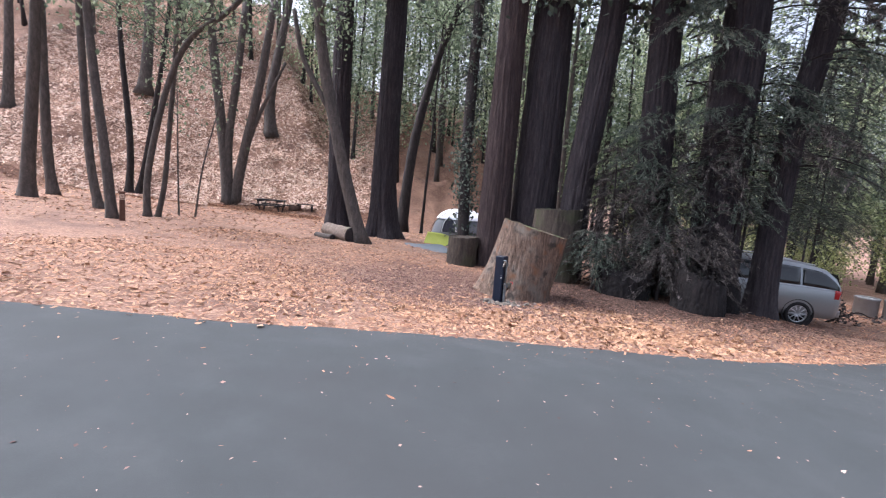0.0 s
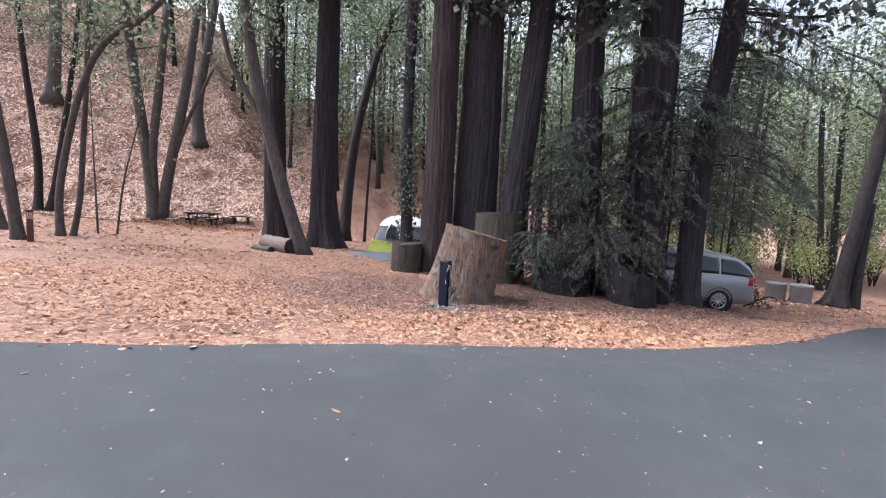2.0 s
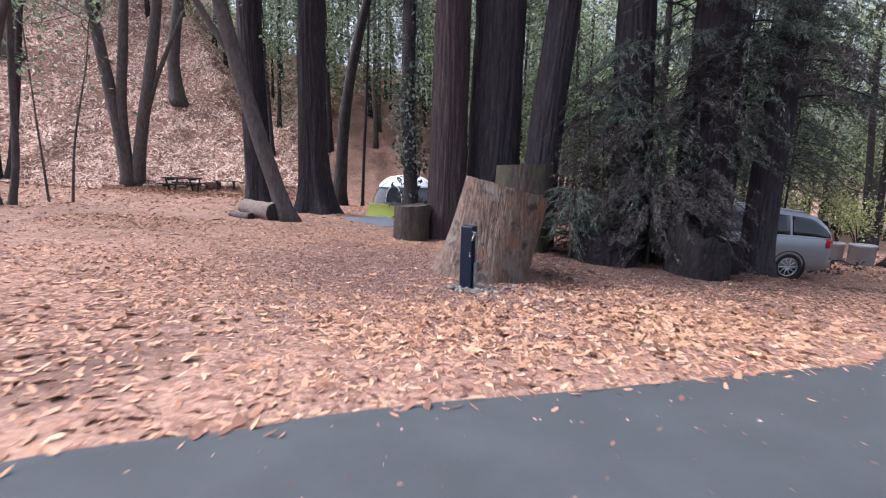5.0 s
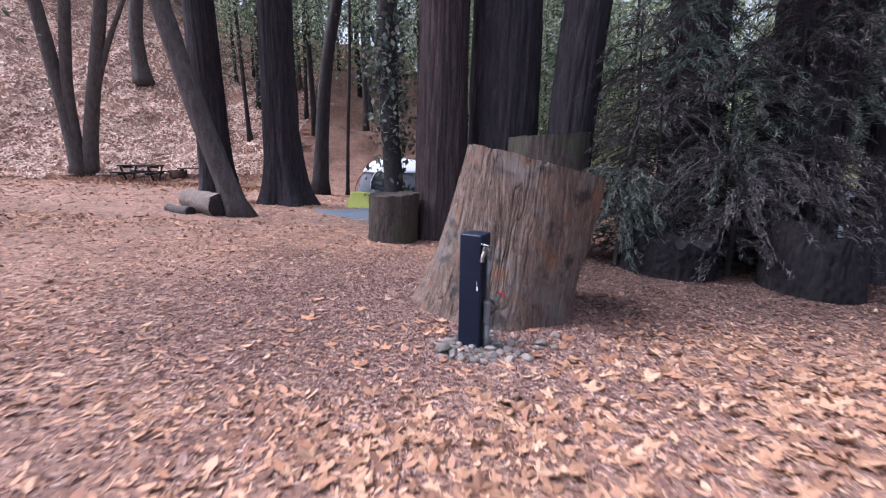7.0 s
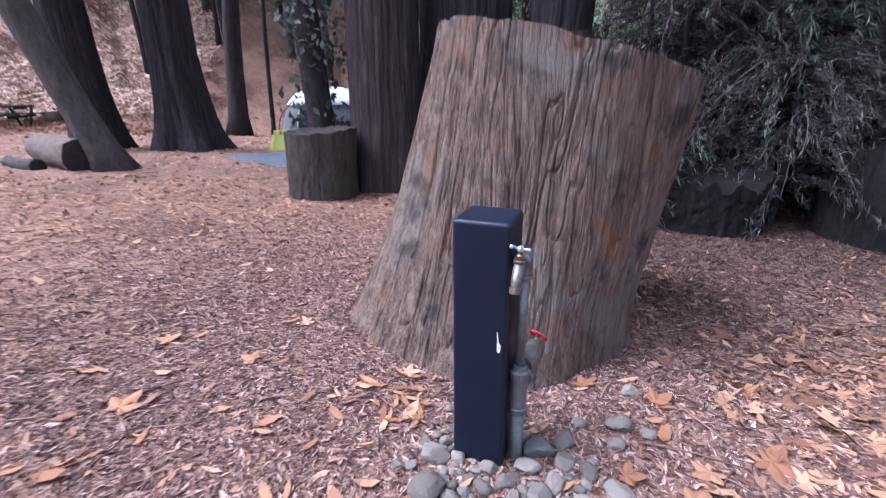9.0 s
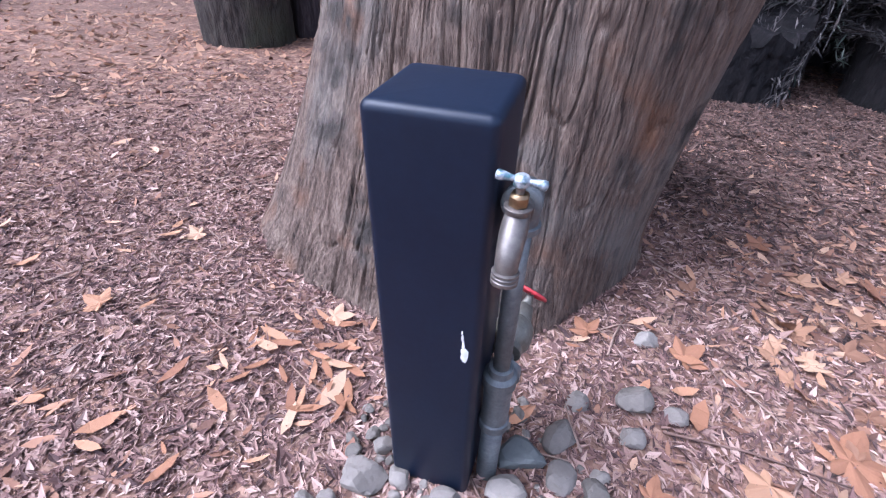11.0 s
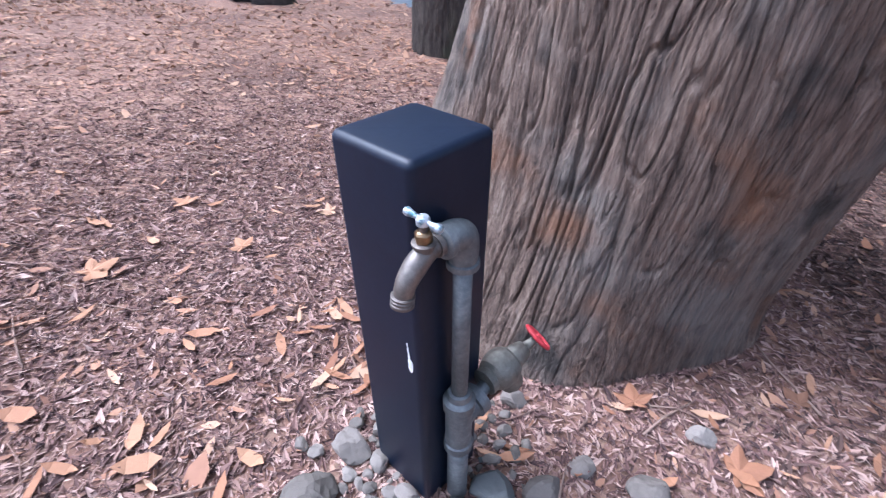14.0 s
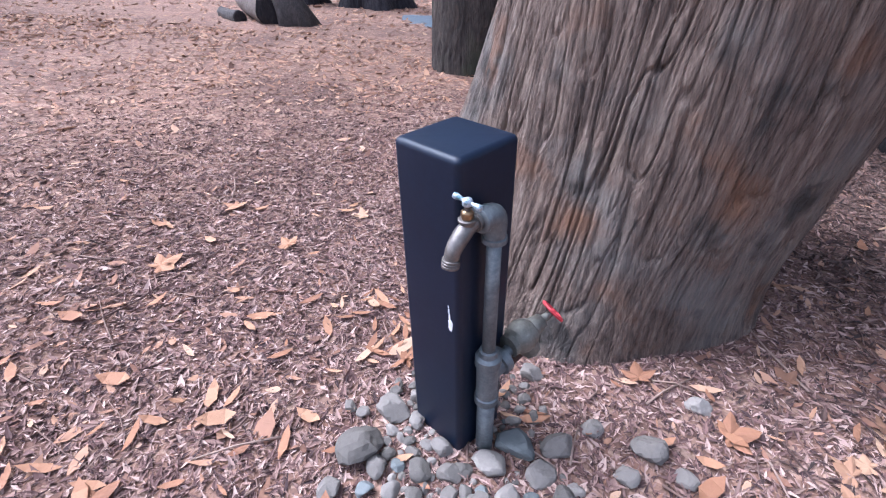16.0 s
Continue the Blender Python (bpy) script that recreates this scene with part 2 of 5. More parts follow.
def litter_surface():
    """Forest floor: a mosaic of flakes of leaf and chip in browns, with paler and darker stretches."""
    m = surface("leaf_litter", [(.25, (.078, .046, .037)), (.45, (.18, .103, .074)), (.6, (.285, .168, .12)), (.8, (.39, .255, .19))], 9, fine=60, rough=.95, bump=.5, distance=.015)
    t = m.node_tree
    b = t.nodes["Principled BSDF"]
    tc = [n for n in t.nodes if n.type == "TEX_COORD"][0]
    base = b.inputs["Base Color"].links[0].from_socket
    last = base
    for size, amount, seed in ((15, .55, 0), (42, .5, 3)):
        warp = t.nodes.new("ShaderNodeMapping")
        warp.inputs["Location"].default_value = (seed, seed * 2, 0)
        t.links.new(tc.outputs["Object"], warp.inputs[0])
        v = t.nodes.new("ShaderNodeTexVoronoi")
        v.inputs["Scale"].default_value, v.inputs["Randomness"].default_value = size, 1
        t.links.new(warp.outputs[0], v.inputs["Vector"])
        sep = t.nodes.new("ShaderNodeSeparateColor")
        t.links.new(v.outputs["Color"], sep.inputs[0])
        r = t.nodes.new("ShaderNodeValToRGB")
        e = r.color_ramp.elements
        e.new(.5), e.new(.8)
        for el, (p, c) in zip(e, ((0, (.078, .045, .037)), (.5, (.21, .113, .078)), (.8, (.33, .195, .138)), (1, (.48, .33, .24)))):
            el.position, el.color = p, (*c, 1)
        t.links.new(sep.outputs[0], r.inputs[0])
        mx = t.nodes.new("ShaderNodeMix")
        mx.data_type = "RGBA"
        mx.inputs[0].default_value = amount
        t.links.new(last, mx.inputs[6])
        t.links.new(r.outputs[0], mx.inputs[7])
        last = mx.outputs[2]
    # paler raked stretches and darker damp ones
    for size, low, high, colour, amount in ((.55, .50, .72, (.075, .042, .035), .75), (2.6, .54, .70, (.09, .052, .042), .6), (.35, .52, .70, (.40, .235, .165), .5)):
        n = t.nodes.new("ShaderNodeTexNoise")
        n.inputs["Scale"].default_value, n.inputs["Detail"].default_value, n.inputs["Roughness"].default_value = size, 8, .65
        t.links.new(tc.outputs["Object"], n.inputs["Vector"])
        mr = t.nodes.new("ShaderNodeMapRange")
        mr.inputs[1].default_value, mr.inputs[2].default_value, mr.inputs[4].default_value = low, high, amount
        t.links.new(n.outputs["Fac"], mr.inputs[0])
        mx = t.nodes.new("ShaderNodeMix")
        mx.data_type = "RGBA"
        mx.inputs[7].default_value = (*colour, 1)
        t.links.new(mr.outputs[0], mx.inputs[0])
        t.links.new(last, mx.inputs[6])
        last = mx.outputs[2]
    t.links.new(last, b.inputs["Base Color"])
    return m


LITTER = litter_surface()
ASPHALT = surface("asphalt", [(.3, (.036, .040, .042)), (.5, (.044, .049, .052)), (.7, (.061, .066, .069))], 2.2, fine=260, rough=.92, bump=.35, bump_scale=220, distance=.004,
                  second=((.040, .042, .044), .5, .50, .80))
DRY_LEAF = surface("dry_leaf", [(.05, (.085, .043, .032)), (.3, (.20, .10, .066)), (.52, (.34, .18, .113)), (.75, (.46, .26, .16)), (.97, (.53, .355, .235))], 14, fine=60, rough=.8, bump=.2,
                   island=.8, translucent=.12, distance=.003)
BIG_LEAF = surface("dry_big_leaf", [(.05, (.19, .085, .05)), (.4, (.34, .165, .09)), (.7, (.43, .24, .14)), (.95, (.53, .37, .25))], 18, fine=70, rough=.75, bump=.3,
                   random_object=.7, translucent=.12, distance=.003)
BROAD_LEAF = surface("dry_broad_leaf", [(.05, (.15, .075, .045)), (.4, (.29, .155, .09)), (.7, (.39, .225, .135)), (.95, (.50, .33, .215))], 18, fine=70, rough=.75, bump=.3, island=.8, translucent=.1, distance=.003)
# pale dry leaves, lightened further to put the hillside's light into the colour
PALE_DRY = surface("pale_sunlit_dry_leaf", [(.05, (.27, .16, .115)), (.35, (.50, .33, .25)), (.6, (.68, .49, .385)), (.95, (.82, .68, .58))], 14, fine=60, rough=.8, bump=.2, island=.85, translucent=.12, distance=.003)
CHIP = surface("bark_chip", [(.1, (.06, .036, .034)), (.4, (.16, .09, .078)), (.7, (.30, .19, .155)), (.95, (.50, .36, .30))], 20, fine=80, rough=.95, bump=.2, island=.85, distance=.002)
# fallen needles, with the shade under the redwoods put into their brown
SHADE_NEEDLES = surface("needle_mould", [(.1, (.035, .023, .020)), (.45, (.085, .052, .043)), (.7, (.15, .092, .073)), (.95, (.26, .17, .135))], 14, fine=60, rough=.9, bump=.1, island=.8, distance=.002)
TWIG = surface("dry_twig", [(.2, (.10, .06, .05)), (.6, (.22, .14, .11)), (.9, (.38, .28, .22))], 12, fine=50, rough=.9, island=.6, bump=.2, distance=.002)
REDWOOD = surface("redwood_bark", [(.3, (.014, .013, .0155)), (.5, (.037, .032, .037)), (.7, (.084, .069, .071))], 5, (3, 3, .35), fine=22, rough=.95, bump=.9, distance=.04)
REDWOOD_WARM = surface("redwood_bark_warm", [(.3, (.020, .015, .017)), (.5, (.053, .039, .040)), (.7, (.105, .077, .072))], 5, (3, 3, .35), fine=22, rough=.95, bump=.9, distance=.04)
STUMP_BARK = surface("stump_bark", [(.32, (.030, .022, .019)), (.44, (.105, .073, .057)), (.55, (.185, .132, .102)), (.70, (.30, .236, .19))], 3.5, (6, 6, .7), fine=18, rough=.92, bump=1.0, distance=.02,
                     second=[((.20, .185, .165), 2.2, .52, .74), ((.20, .105, .062), 3.1, .56, .70), ((.055, .046, .040), 4.6, .58, .70)])
STUMP_MOSSY = surface("stump_mossy", [(.3, (.024, .020, .018)), (.5, (.060, .049, .041)), (.7, (.12, .097, .08))], 4, (3, 3, .5), fine=24, rough=.95, bump=.9, distance=.02,
                      second=((.058, .062, .036), 1.7, .5, .7))
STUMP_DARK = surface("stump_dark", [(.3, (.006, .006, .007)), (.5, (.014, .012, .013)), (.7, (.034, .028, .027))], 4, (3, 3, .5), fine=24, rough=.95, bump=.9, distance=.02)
CUT_WOOD = surface("cut_wood", [(.3, (.06, .044, .034)), (.6, (.12, .09, .066)), (.8, (.20, .155, .12))], 7, fine=40, rough=.9, bump=.4, second=((.11, .13, .06), 3, .5, .7))
GREY_BARK = surface("grey_bark", [(.3, (.032, .028, .027)), (.5, (.078, .068, .063)), (.7, (.15, .13, .12))], 5, (2, 2, .6), fine=30, rough=.92, bump=.6, distance=.02)
DARK_BARK = surface("dark_bark", [(.3, (.012, .011, .012)), (.5, (.031, .027, .028)), (.7, (.07, .059, .055))], 5, (2, 2, .5), fine=30, rough=.95, bump=.7, distance=.02)
GREEN_LEAF = surface("green_leaf", [(.1, (.055, .080, .052)), (.5, (.13, .17, .10)), (.9, (.30, .35, .23))], 2, fine=20, rough=.5, bump=0, island=.75, translucent=.5, spec=.4)
# lighter copy of the green leaf, background sunlight put into its colour
PALE_LIT_LEAF = surface("pale_lit_leaf", [(.1, (.10, .14, .075)), (.5, (.26, .31, .16)), (.9, (.54, .58, .38))], 2, fine=20, rough=.5, bump=0, island=.75, translucent=.55, spec=.4)
# shrub leaf brightened and yellowed to carry the sunlight beyond the car
SUNLIT_SHRUB_LEAF = surface("sunlit_shrub_leaf", [(.1, (.15, .18, .07)), (.5, (.36, .40, .16)), (.9, (.64, .66, .38))], 2, fine=20, rough=.5, bump=0, island=.75, translucent=.5, spec=.4)
NEEDLE = surface("redwood_needles", [(.1, (.033, .048, .040)), (.5, (.078, .102, .081)), (.9, (.20, .215, .175))], 2, fine=20, rough=.7, bump=0, island=.75, translucent=.2)
DEAD_STRAND = surface("bleached_dead_needles", [(.1, (.04, .035, .034)), (.5, (.082, .072, .068)), (.9, (.19, .165, .15))], 2, fine=20, rough=.85, bump=0, island=.75, translucent=.1)
DRY_NEEDLE = surface("dry_needles", [(.1, (.030, .027, .028)), (.5, (.066, .058, .056)), (.9, (.18, .157, .145))], 2, fine=20, rough=.8, bump=0, island=.75, translucent=.15)
BLACK_PAINT = surface("black_plastic", [(.3, (.003, .0065, .017)), (.7, (.006, .0125, .029))], 4, fine=60, rough=.46, bump=.06, bump_scale=90, distance=.002, spec=.32)
GALVANISED = surface("galvanised_steel", [(.3, (.085, .095, .10)), (.55, (.17, .185, .19)), (.8, (.30, .32, .32))], 18, fine=90, rough=.55, metal=.5, bump=.15, distance=.002, spec=.5)
BRASS = surface("tarnished_brass", [(.3, (.085, .075, .070)), (.55, (.175, .155, .14)), (.8, (.30, .265, .23))], 22, fine=90, rough=.48, metal=.7, bump=.12, distance=.002)
VALVE_METAL = surface("dusty_valve_metal", [(.3, (.10, .095, .08)), (.55, (.19, .18, .15)), (.8, (.33, .31, .26))], 24, fine=90, rough=.55, metal=.45, bump=.15, distance=.002, spec=.5)
LOG_BARK = surface("pale_log_bark", [(.3, (.07, .056, .048)), (.5, (.16, .125, .105)), (.7, (.27, .22, .185))], 5, (2, 2, 2), fine=30, rough=.92, bump=.6, distance=.015)
BRASS_BRIGHT = surface("worn_brass", [(.3, (.17, .11, .06)), (.7, (.33, .23, .13))], 30, fine=90, rough=.35, metal=.9, bump=.1, distance=.001)
TEAL_METAL = surface("chipped_teal_handle", [(.36, (.03, .17, .17)), (.44, (.16, .23, .27)), (.54, (.52, .56, .60))], 28, fine=90, rough=.38, metal=.55, bump=.15, distance=.001)
RED_PAINT = surface("red_paint", [(.3, (.36, .02, .03)), (.7, (.58, .05, .06))], 20, fine=80, rough=.45, bump=.1, distance=.001, spec=.5)
WHITE_CHIP = surface("white_scrape", [(.3, (.55, .55, .56)), (.7, (.85, .85, .86))], 40, fine=120, rough=.7, bump=.1, distance=.001)
STONE = surface("river_stone", [(.1, (.080, .070, .060)), (.45, (.155, .135, .117)), (.7, (.225, .198, .172)), (.95, (.36, .32, .28))], 9, fine=70, rough=.85, bump=.3, random_object=.6, distance=.006)
SLATE = surface("blue_grey_stone", [(.2, (.085, .090, .088)), (.8, (.18, .19, .182))], 9, fine=70, rough=.8, bump=.3, random_object=.5, distance=.006)
TABLE_WOOD = surface("weathered_table_wood", [(.3, (.014, .013, .015)), (.6, (.032, .028, .029)), (.8, (.06, .052, .05))], 6, (1, 8, 8), fine=40, rough=.85, bump=.4, distance=.006)
SIGN_WOOD = surface("brown_sign_wood", [(.3, (.06, .03, .022)), (.7, (.14, .07, .05))], 6, (6, 6, 1), fine=40, rough=.85, bump=.3, distance=.006)
SIGN_PALE = surface("pale_sign_band", [(.3, (.42, .32, .25)), (.7, (.58, .47, .38))], 12, fine=60, rough=.8, bump=.1)
CONCRETE = surface("grey_concrete", [(.3, (.20, .20, .205)), (.6, (.30, .30, .30)), (.8, (.40, .40, .39))], 4, fine=50, rough=.9, bump=.3, distance=.008)
RUST = surface("rusty_steel", [(.3, (.05, .03, .025)), (.7, (.13, .075, .055))], 8, fine=50, rough=.9, bump=.3, metal=.2)
TENT_GREY = surface("grey_tent_cloth", [(.3, (.10, .11, .125)), (.7, (.17, .18, .20))], 3, fine=60, rough=.8, bump=.15, distance=.01)
TENT_WHITE = surface("white_fly_cloth", [(.3, (.62, .65, .70)), (.7, (.80, .82, .86))], 2, fine=60, rough=.75, bump=.15, distance=.01)
TENT_LIME = surface("lime_tent_cloth", [(.3, (.25, .29, .05)), (.7, (.36, .40, .09))], 2, fine=60, rough=.75, bump=.15, distance=.01)
TENT_MESH = surface("dark_mesh_window", [(.3, (.03, .035, .05)), (.7, (.055, .06, .08))], 6, fine=90, rough=.8, bump=.1)
TARP = surface("blue_grey_tarp", [(.3, (.08, .10, .125)), (.7, (.13, .16, .19))], 3, fine=50, rough=.6, bump=.3, distance=.01)
CAR_PAINT = surface("silver_car_paint", [(.3, (.24, .25, .26)), (.7, (.30, .31, .32))], 1, fine=100, rough=.3, metal=.55, bump=0, coat=.8, spec=.5)
CAR_GLASS = surface("tinted_glass", [(.3, (.010, .012, .014)), (.7, (.018, .02, .022))], 1, fine=20, rough=.06, bump=0, spec=.6)
CAR_BLACK = surface("black_rubber", [(.3, (.012, .012, .013)), (.7, (.025, .025, .027))], 8, fine=60, rough=.8, bump=.2, distance=.003)
ALLOY = surface("alloy_rim", [(.3, (.45, .46, .48)), (.7, (.62, .63, .65))], 5, fine=50, rough=.3, metal=.85, bump=0)
TAIL_RED = surface("red_lamp_glass", [(.3, (.25, .01, .012)), (.7, (.40, .02, .02))], 5, fine=50, rough=.15, bump=0, spec=.5)

# ---------------------------------------------------------------- ground and road
def lines(spans):
    """Grid lines: (start, end, step) spans in a row."""
    out = [spans[0][0]]
    for a, b, step in spans:
        n = max(1, round((b - a) / step))
        out += list(a + (b - a) * (np.arange(n) + 1) / n)
    return np.array(out)


def grid_mesh(name, X, Y, Z, material):
    n, k = X.shape
    i, j = np.meshgrid(np.arange(n - 1), np.arange(k - 1), indexing="ij")
    q = np.stack([i * k + j, (i + 1) * k + j, (i + 1) * k + j + 1, i * k + j + 1], -1).reshape(-1, 4)
    me = make_mesh(name, np.stack([X, Y, Z], -1).reshape(-1, 3), [q])
    me.materials.append(material)
    return me


def build_ground():
    gx = lines([(-900, -120, 60), (-120, -45, 5), (-45, -12, .5), (-12, -4, .3), (-4, 6, .1), (6, 14, .25), (14, 40, 1), (40, 120, 6), (120, 900, 60)])
    gy = lines([(-900, -60, 60), (-60, -8, 4), (-8, 2.4, .8), (2.4, 11, .1), (11, 20, .25), (20, 60, .5), (60, 120, 5), (120, 900, 60)])
    X, Y = np.meshgrid(gx, gy, indexing="ij")
    Z = terrain(X, Y)
    near = np.exp(-(np.maximum(np.abs(X - 1) - 8, 0) / 6) ** 2 - (np.maximum(np.abs(Y - 9) - 8, 0) / 6) ** 2)
    Z = Z + near * (.018 * vnoise(xyz(X * 2.2, Y * 2.2), 1) + .008 * vnoise(xyz(X * 7, Y * 7), 2))
    under = np.clip((road_edge(X) - Y) / .25, 0, 1)
    Z = Z - .05 * under
    tagged(new("ground", grid_mesh("ground", X, Y, Z, LITTER)), "forest floor covered in dry orange-brown leaf litter", "ground", kind="structure")


def build_road():
    rx = lines([(-45, -8, 1.0), (-8, 12, .12), (12, 45, .6)])
    s = lines([(0, .3, .06), (.3, 8, .25), (8, 16, 1)])
    X = np.repeat(rx[:, None], len(s), 1)
    Y = road_edge(X) - s[None]
    Z = terrain(X, Y) + .022
    Z[:, 0] -= .06
    tagged(new("road", grid_mesh("road", X, Y, Z, ASPHALT)), "worn grey asphalt road with scattered leaves", "road", kind="structure")


build_ground()
build_road()


# ---------------------------------------------------------------- trees
def trunk_shape(path, r0, r1, seg=20, rings=30, flare=.5, ridge=.05, ridges=9, seed=0, twist=.2, lobes=5):
    p = spline(path, rings)
    h = p[:, 2] - p[0, 2]
    t = h / max(h[-1], .01)
    r = r0 + (r1 - r0) * t

    def bump(ang, i):
        a = ang + twist * h[i] * .1
        q = np.stack([np.cos(a) * ridges / 3, np.sin(a) * ridges / 3, np.full(len(a), h[i] * .8 + seed * 7.3)], -1)
        n = vnoise(q, seed)
        fine = vnoise(q * np.array([3.1, 3.1, 1.4]), seed + 1)
        foot = flare * math.exp(-max(h[i], 0) / (1.1 * r0 + .15)) * (1 + .5 * np.sin(lobes * ang + seed))
        return 1 + ridge * n * .8 - ridge * 1.1 * np.clip(1 - np.abs(fine) * 3, 0, 1) + foot
    return tube(p, r, seg, True, bump)


def limb_paths(path, n, low, reach, rise, rng):
    """Side limbs off a trunk's upper part."""
    p = spline(path, 60)
    out = []
    for _ in range(n):
        i = int(rng.uniform(low, .98) * 59)
        a = rng.uniform(0, 2 * np.pi)
        d = reach * rng.uniform(.5, 1.1)
        s = p[i]
        e = s + np.array([math.cos(a) * d, math.sin(a) * d, rise * d * rng.uniform(.4, 1.2)])
        mid = (s + e) / 2 + rng.normal(0, .12 * d, 3)
        out.append([s, mid, e])
    return out


def clumps(centres, per, spread, size, rng, tilt=.9, template=None):
    centres = np.asarray(centres)
    n = len(centres) * per
    c = np.repeat(centres, per, 0) + rng.normal(0, 1, (n, 3)) * np.asarray(spread)
    return scatter(template or (SPRIG_V, SPRIG_F), c, rng.uniform(.6, 1.4, n) * size, rotations(n, tilt, rng))


def tree(name, base, path, r0, r1, bark, label, rng, seg=16, rings=26, flare=.5, ridge=.05, ridges=9, limbs=0, low=.5, reach=2.0, rise=.6,
         leaf=None, per=60, spread=.45, size=.16, clumps_per_limb=3, category="tree", group="", extra=(), many=False):
    """A standing tree. path: places from the foot, in metres from the base. extra: side stems as (path, r0, r1)."""
    z = float(terrain(base[0], base[1]))
    ob = thing(name, (base[0], base[1], z), label, category, group)
    path = [(0, 0, -.25)] + [tuple(q) for q in path]
    seed = int(rng.integers(1, 999))
    part("trunk", make_mesh("trunk", *trunk_shape(path, r0, r1, seg, rings, flare, ridge, ridges, seed)), bark, ob)
    for q, a, b in extra:
        part("stem", make_mesh("stem", *trunk_shape(q, a, b, 10, 18, .1, ridge, ridges, seed + 3)), bark, ob)
    ends = []
    pieces = []
    for lp in limb_paths(path, limbs, low, reach, rise, rng):
        q = spline(lp, 7)
        shape = tube(q, np.linspace(max(.02, r1 * .35), .012, 7), 5, False)
        if many:
            pieces.append(shape)
        else:
            part("limb", make_mesh("limb", *shape), bark, ob)
        for f in np.linspace(.45, 1, clumps_per_limb):
            ends.append(q[min(6, int(f * 6))])
    if pieces:
        tagged(part("branchwork", make_mesh("branchwork", *join(*pieces)), bark, ob), kind="stuff")
    if leaf and ends:
        part("crown", make_mesh("crown", *clumps(ends, per, spread, size, rng), smooth=False), leaf, ob)
    return ob


def up(path, height):
    """Carry a trunk's path on to a height, along its last direction."""
    p = [np.array(q, float) for q in path]
    d = p[-1] - (p[-2] if len(p) > 1 else np.zeros(3))
    d = d / d[2]
    d[:2] *= .6
    while p[-1][2] < height - .1:
        p.append(p[-1] + d * min(4.0, height - p[-1][2]))
    return p


def build_redwoods():
    rng = np.random.default_rng(21)
    dark = "tall redwood with dark furrowed bark, standing in leaf litter"
    for base, path, r0, r1, bark, label, fl in (
            ((-5.1, 21.5), [(-.09, 0, 5.2), (-.1, 0, 10.1)], .52, .40, REDWOOD, dark, .55),
            ((-3.0, 21.7), [(-.02, 0, 4.45), (.11, 0, 10.7)], .62, .50, REDWOOD, dark, .75),
            ((1.55, 14.5), [(.02, 0, 2.9), (.06, 0, 8)], .51, .46, REDWOOD_WARM, "tall redwood with reddish furrowed bark behind stumps", .2),
            ((2.85, 14.9), [(.02, 0, 2.95), (.06, 0, 8.1)], .73, .66, REDWOOD, "broad redwood with nearly black furrowed bark", .15),
            ((3.85, 14.0), [(.14, 0, 3.0), (.38, 0, 5.5), (.62, 0, 8.3)], .45, .44, REDWOOD, "slightly leaning redwood with dark bark", .25),
            ((6.36, 13.5), [(-.37, 0, 4.2), (-.54, 0, 8.1)], .50, .50, REDWOOD, "dark redwood half hidden by drooping foliage", .25),
            ((7.75, 12.8), [(-.12, 0, 4.0), (-.08, 0, 8.0)], .66, .62, REDWOOD, "thick dark redwood with sprouts on its trunk", .25),
            ((8.93, 12.3), [(.0, 0, 2.6), (.12, 0, 5.2), (.5, 0, 7.6)], .35, .32, REDWOOD, "dark leaning tree beside the parked car", .6)):
        # crowns lie above the view, thickened with limbs to shade the ground below
        tree("redwood_tree", base, up(path, 24), r0, r1 * .55, bark, label, rng, seg=140, rings=110, flare=fl, ridge=.07, ridges=21, limbs=26, low=.40, reach=3.5, rise=-.1,
             leaf=NEEDLE, per=90, spread=(.6, .6, .35), size=.26)


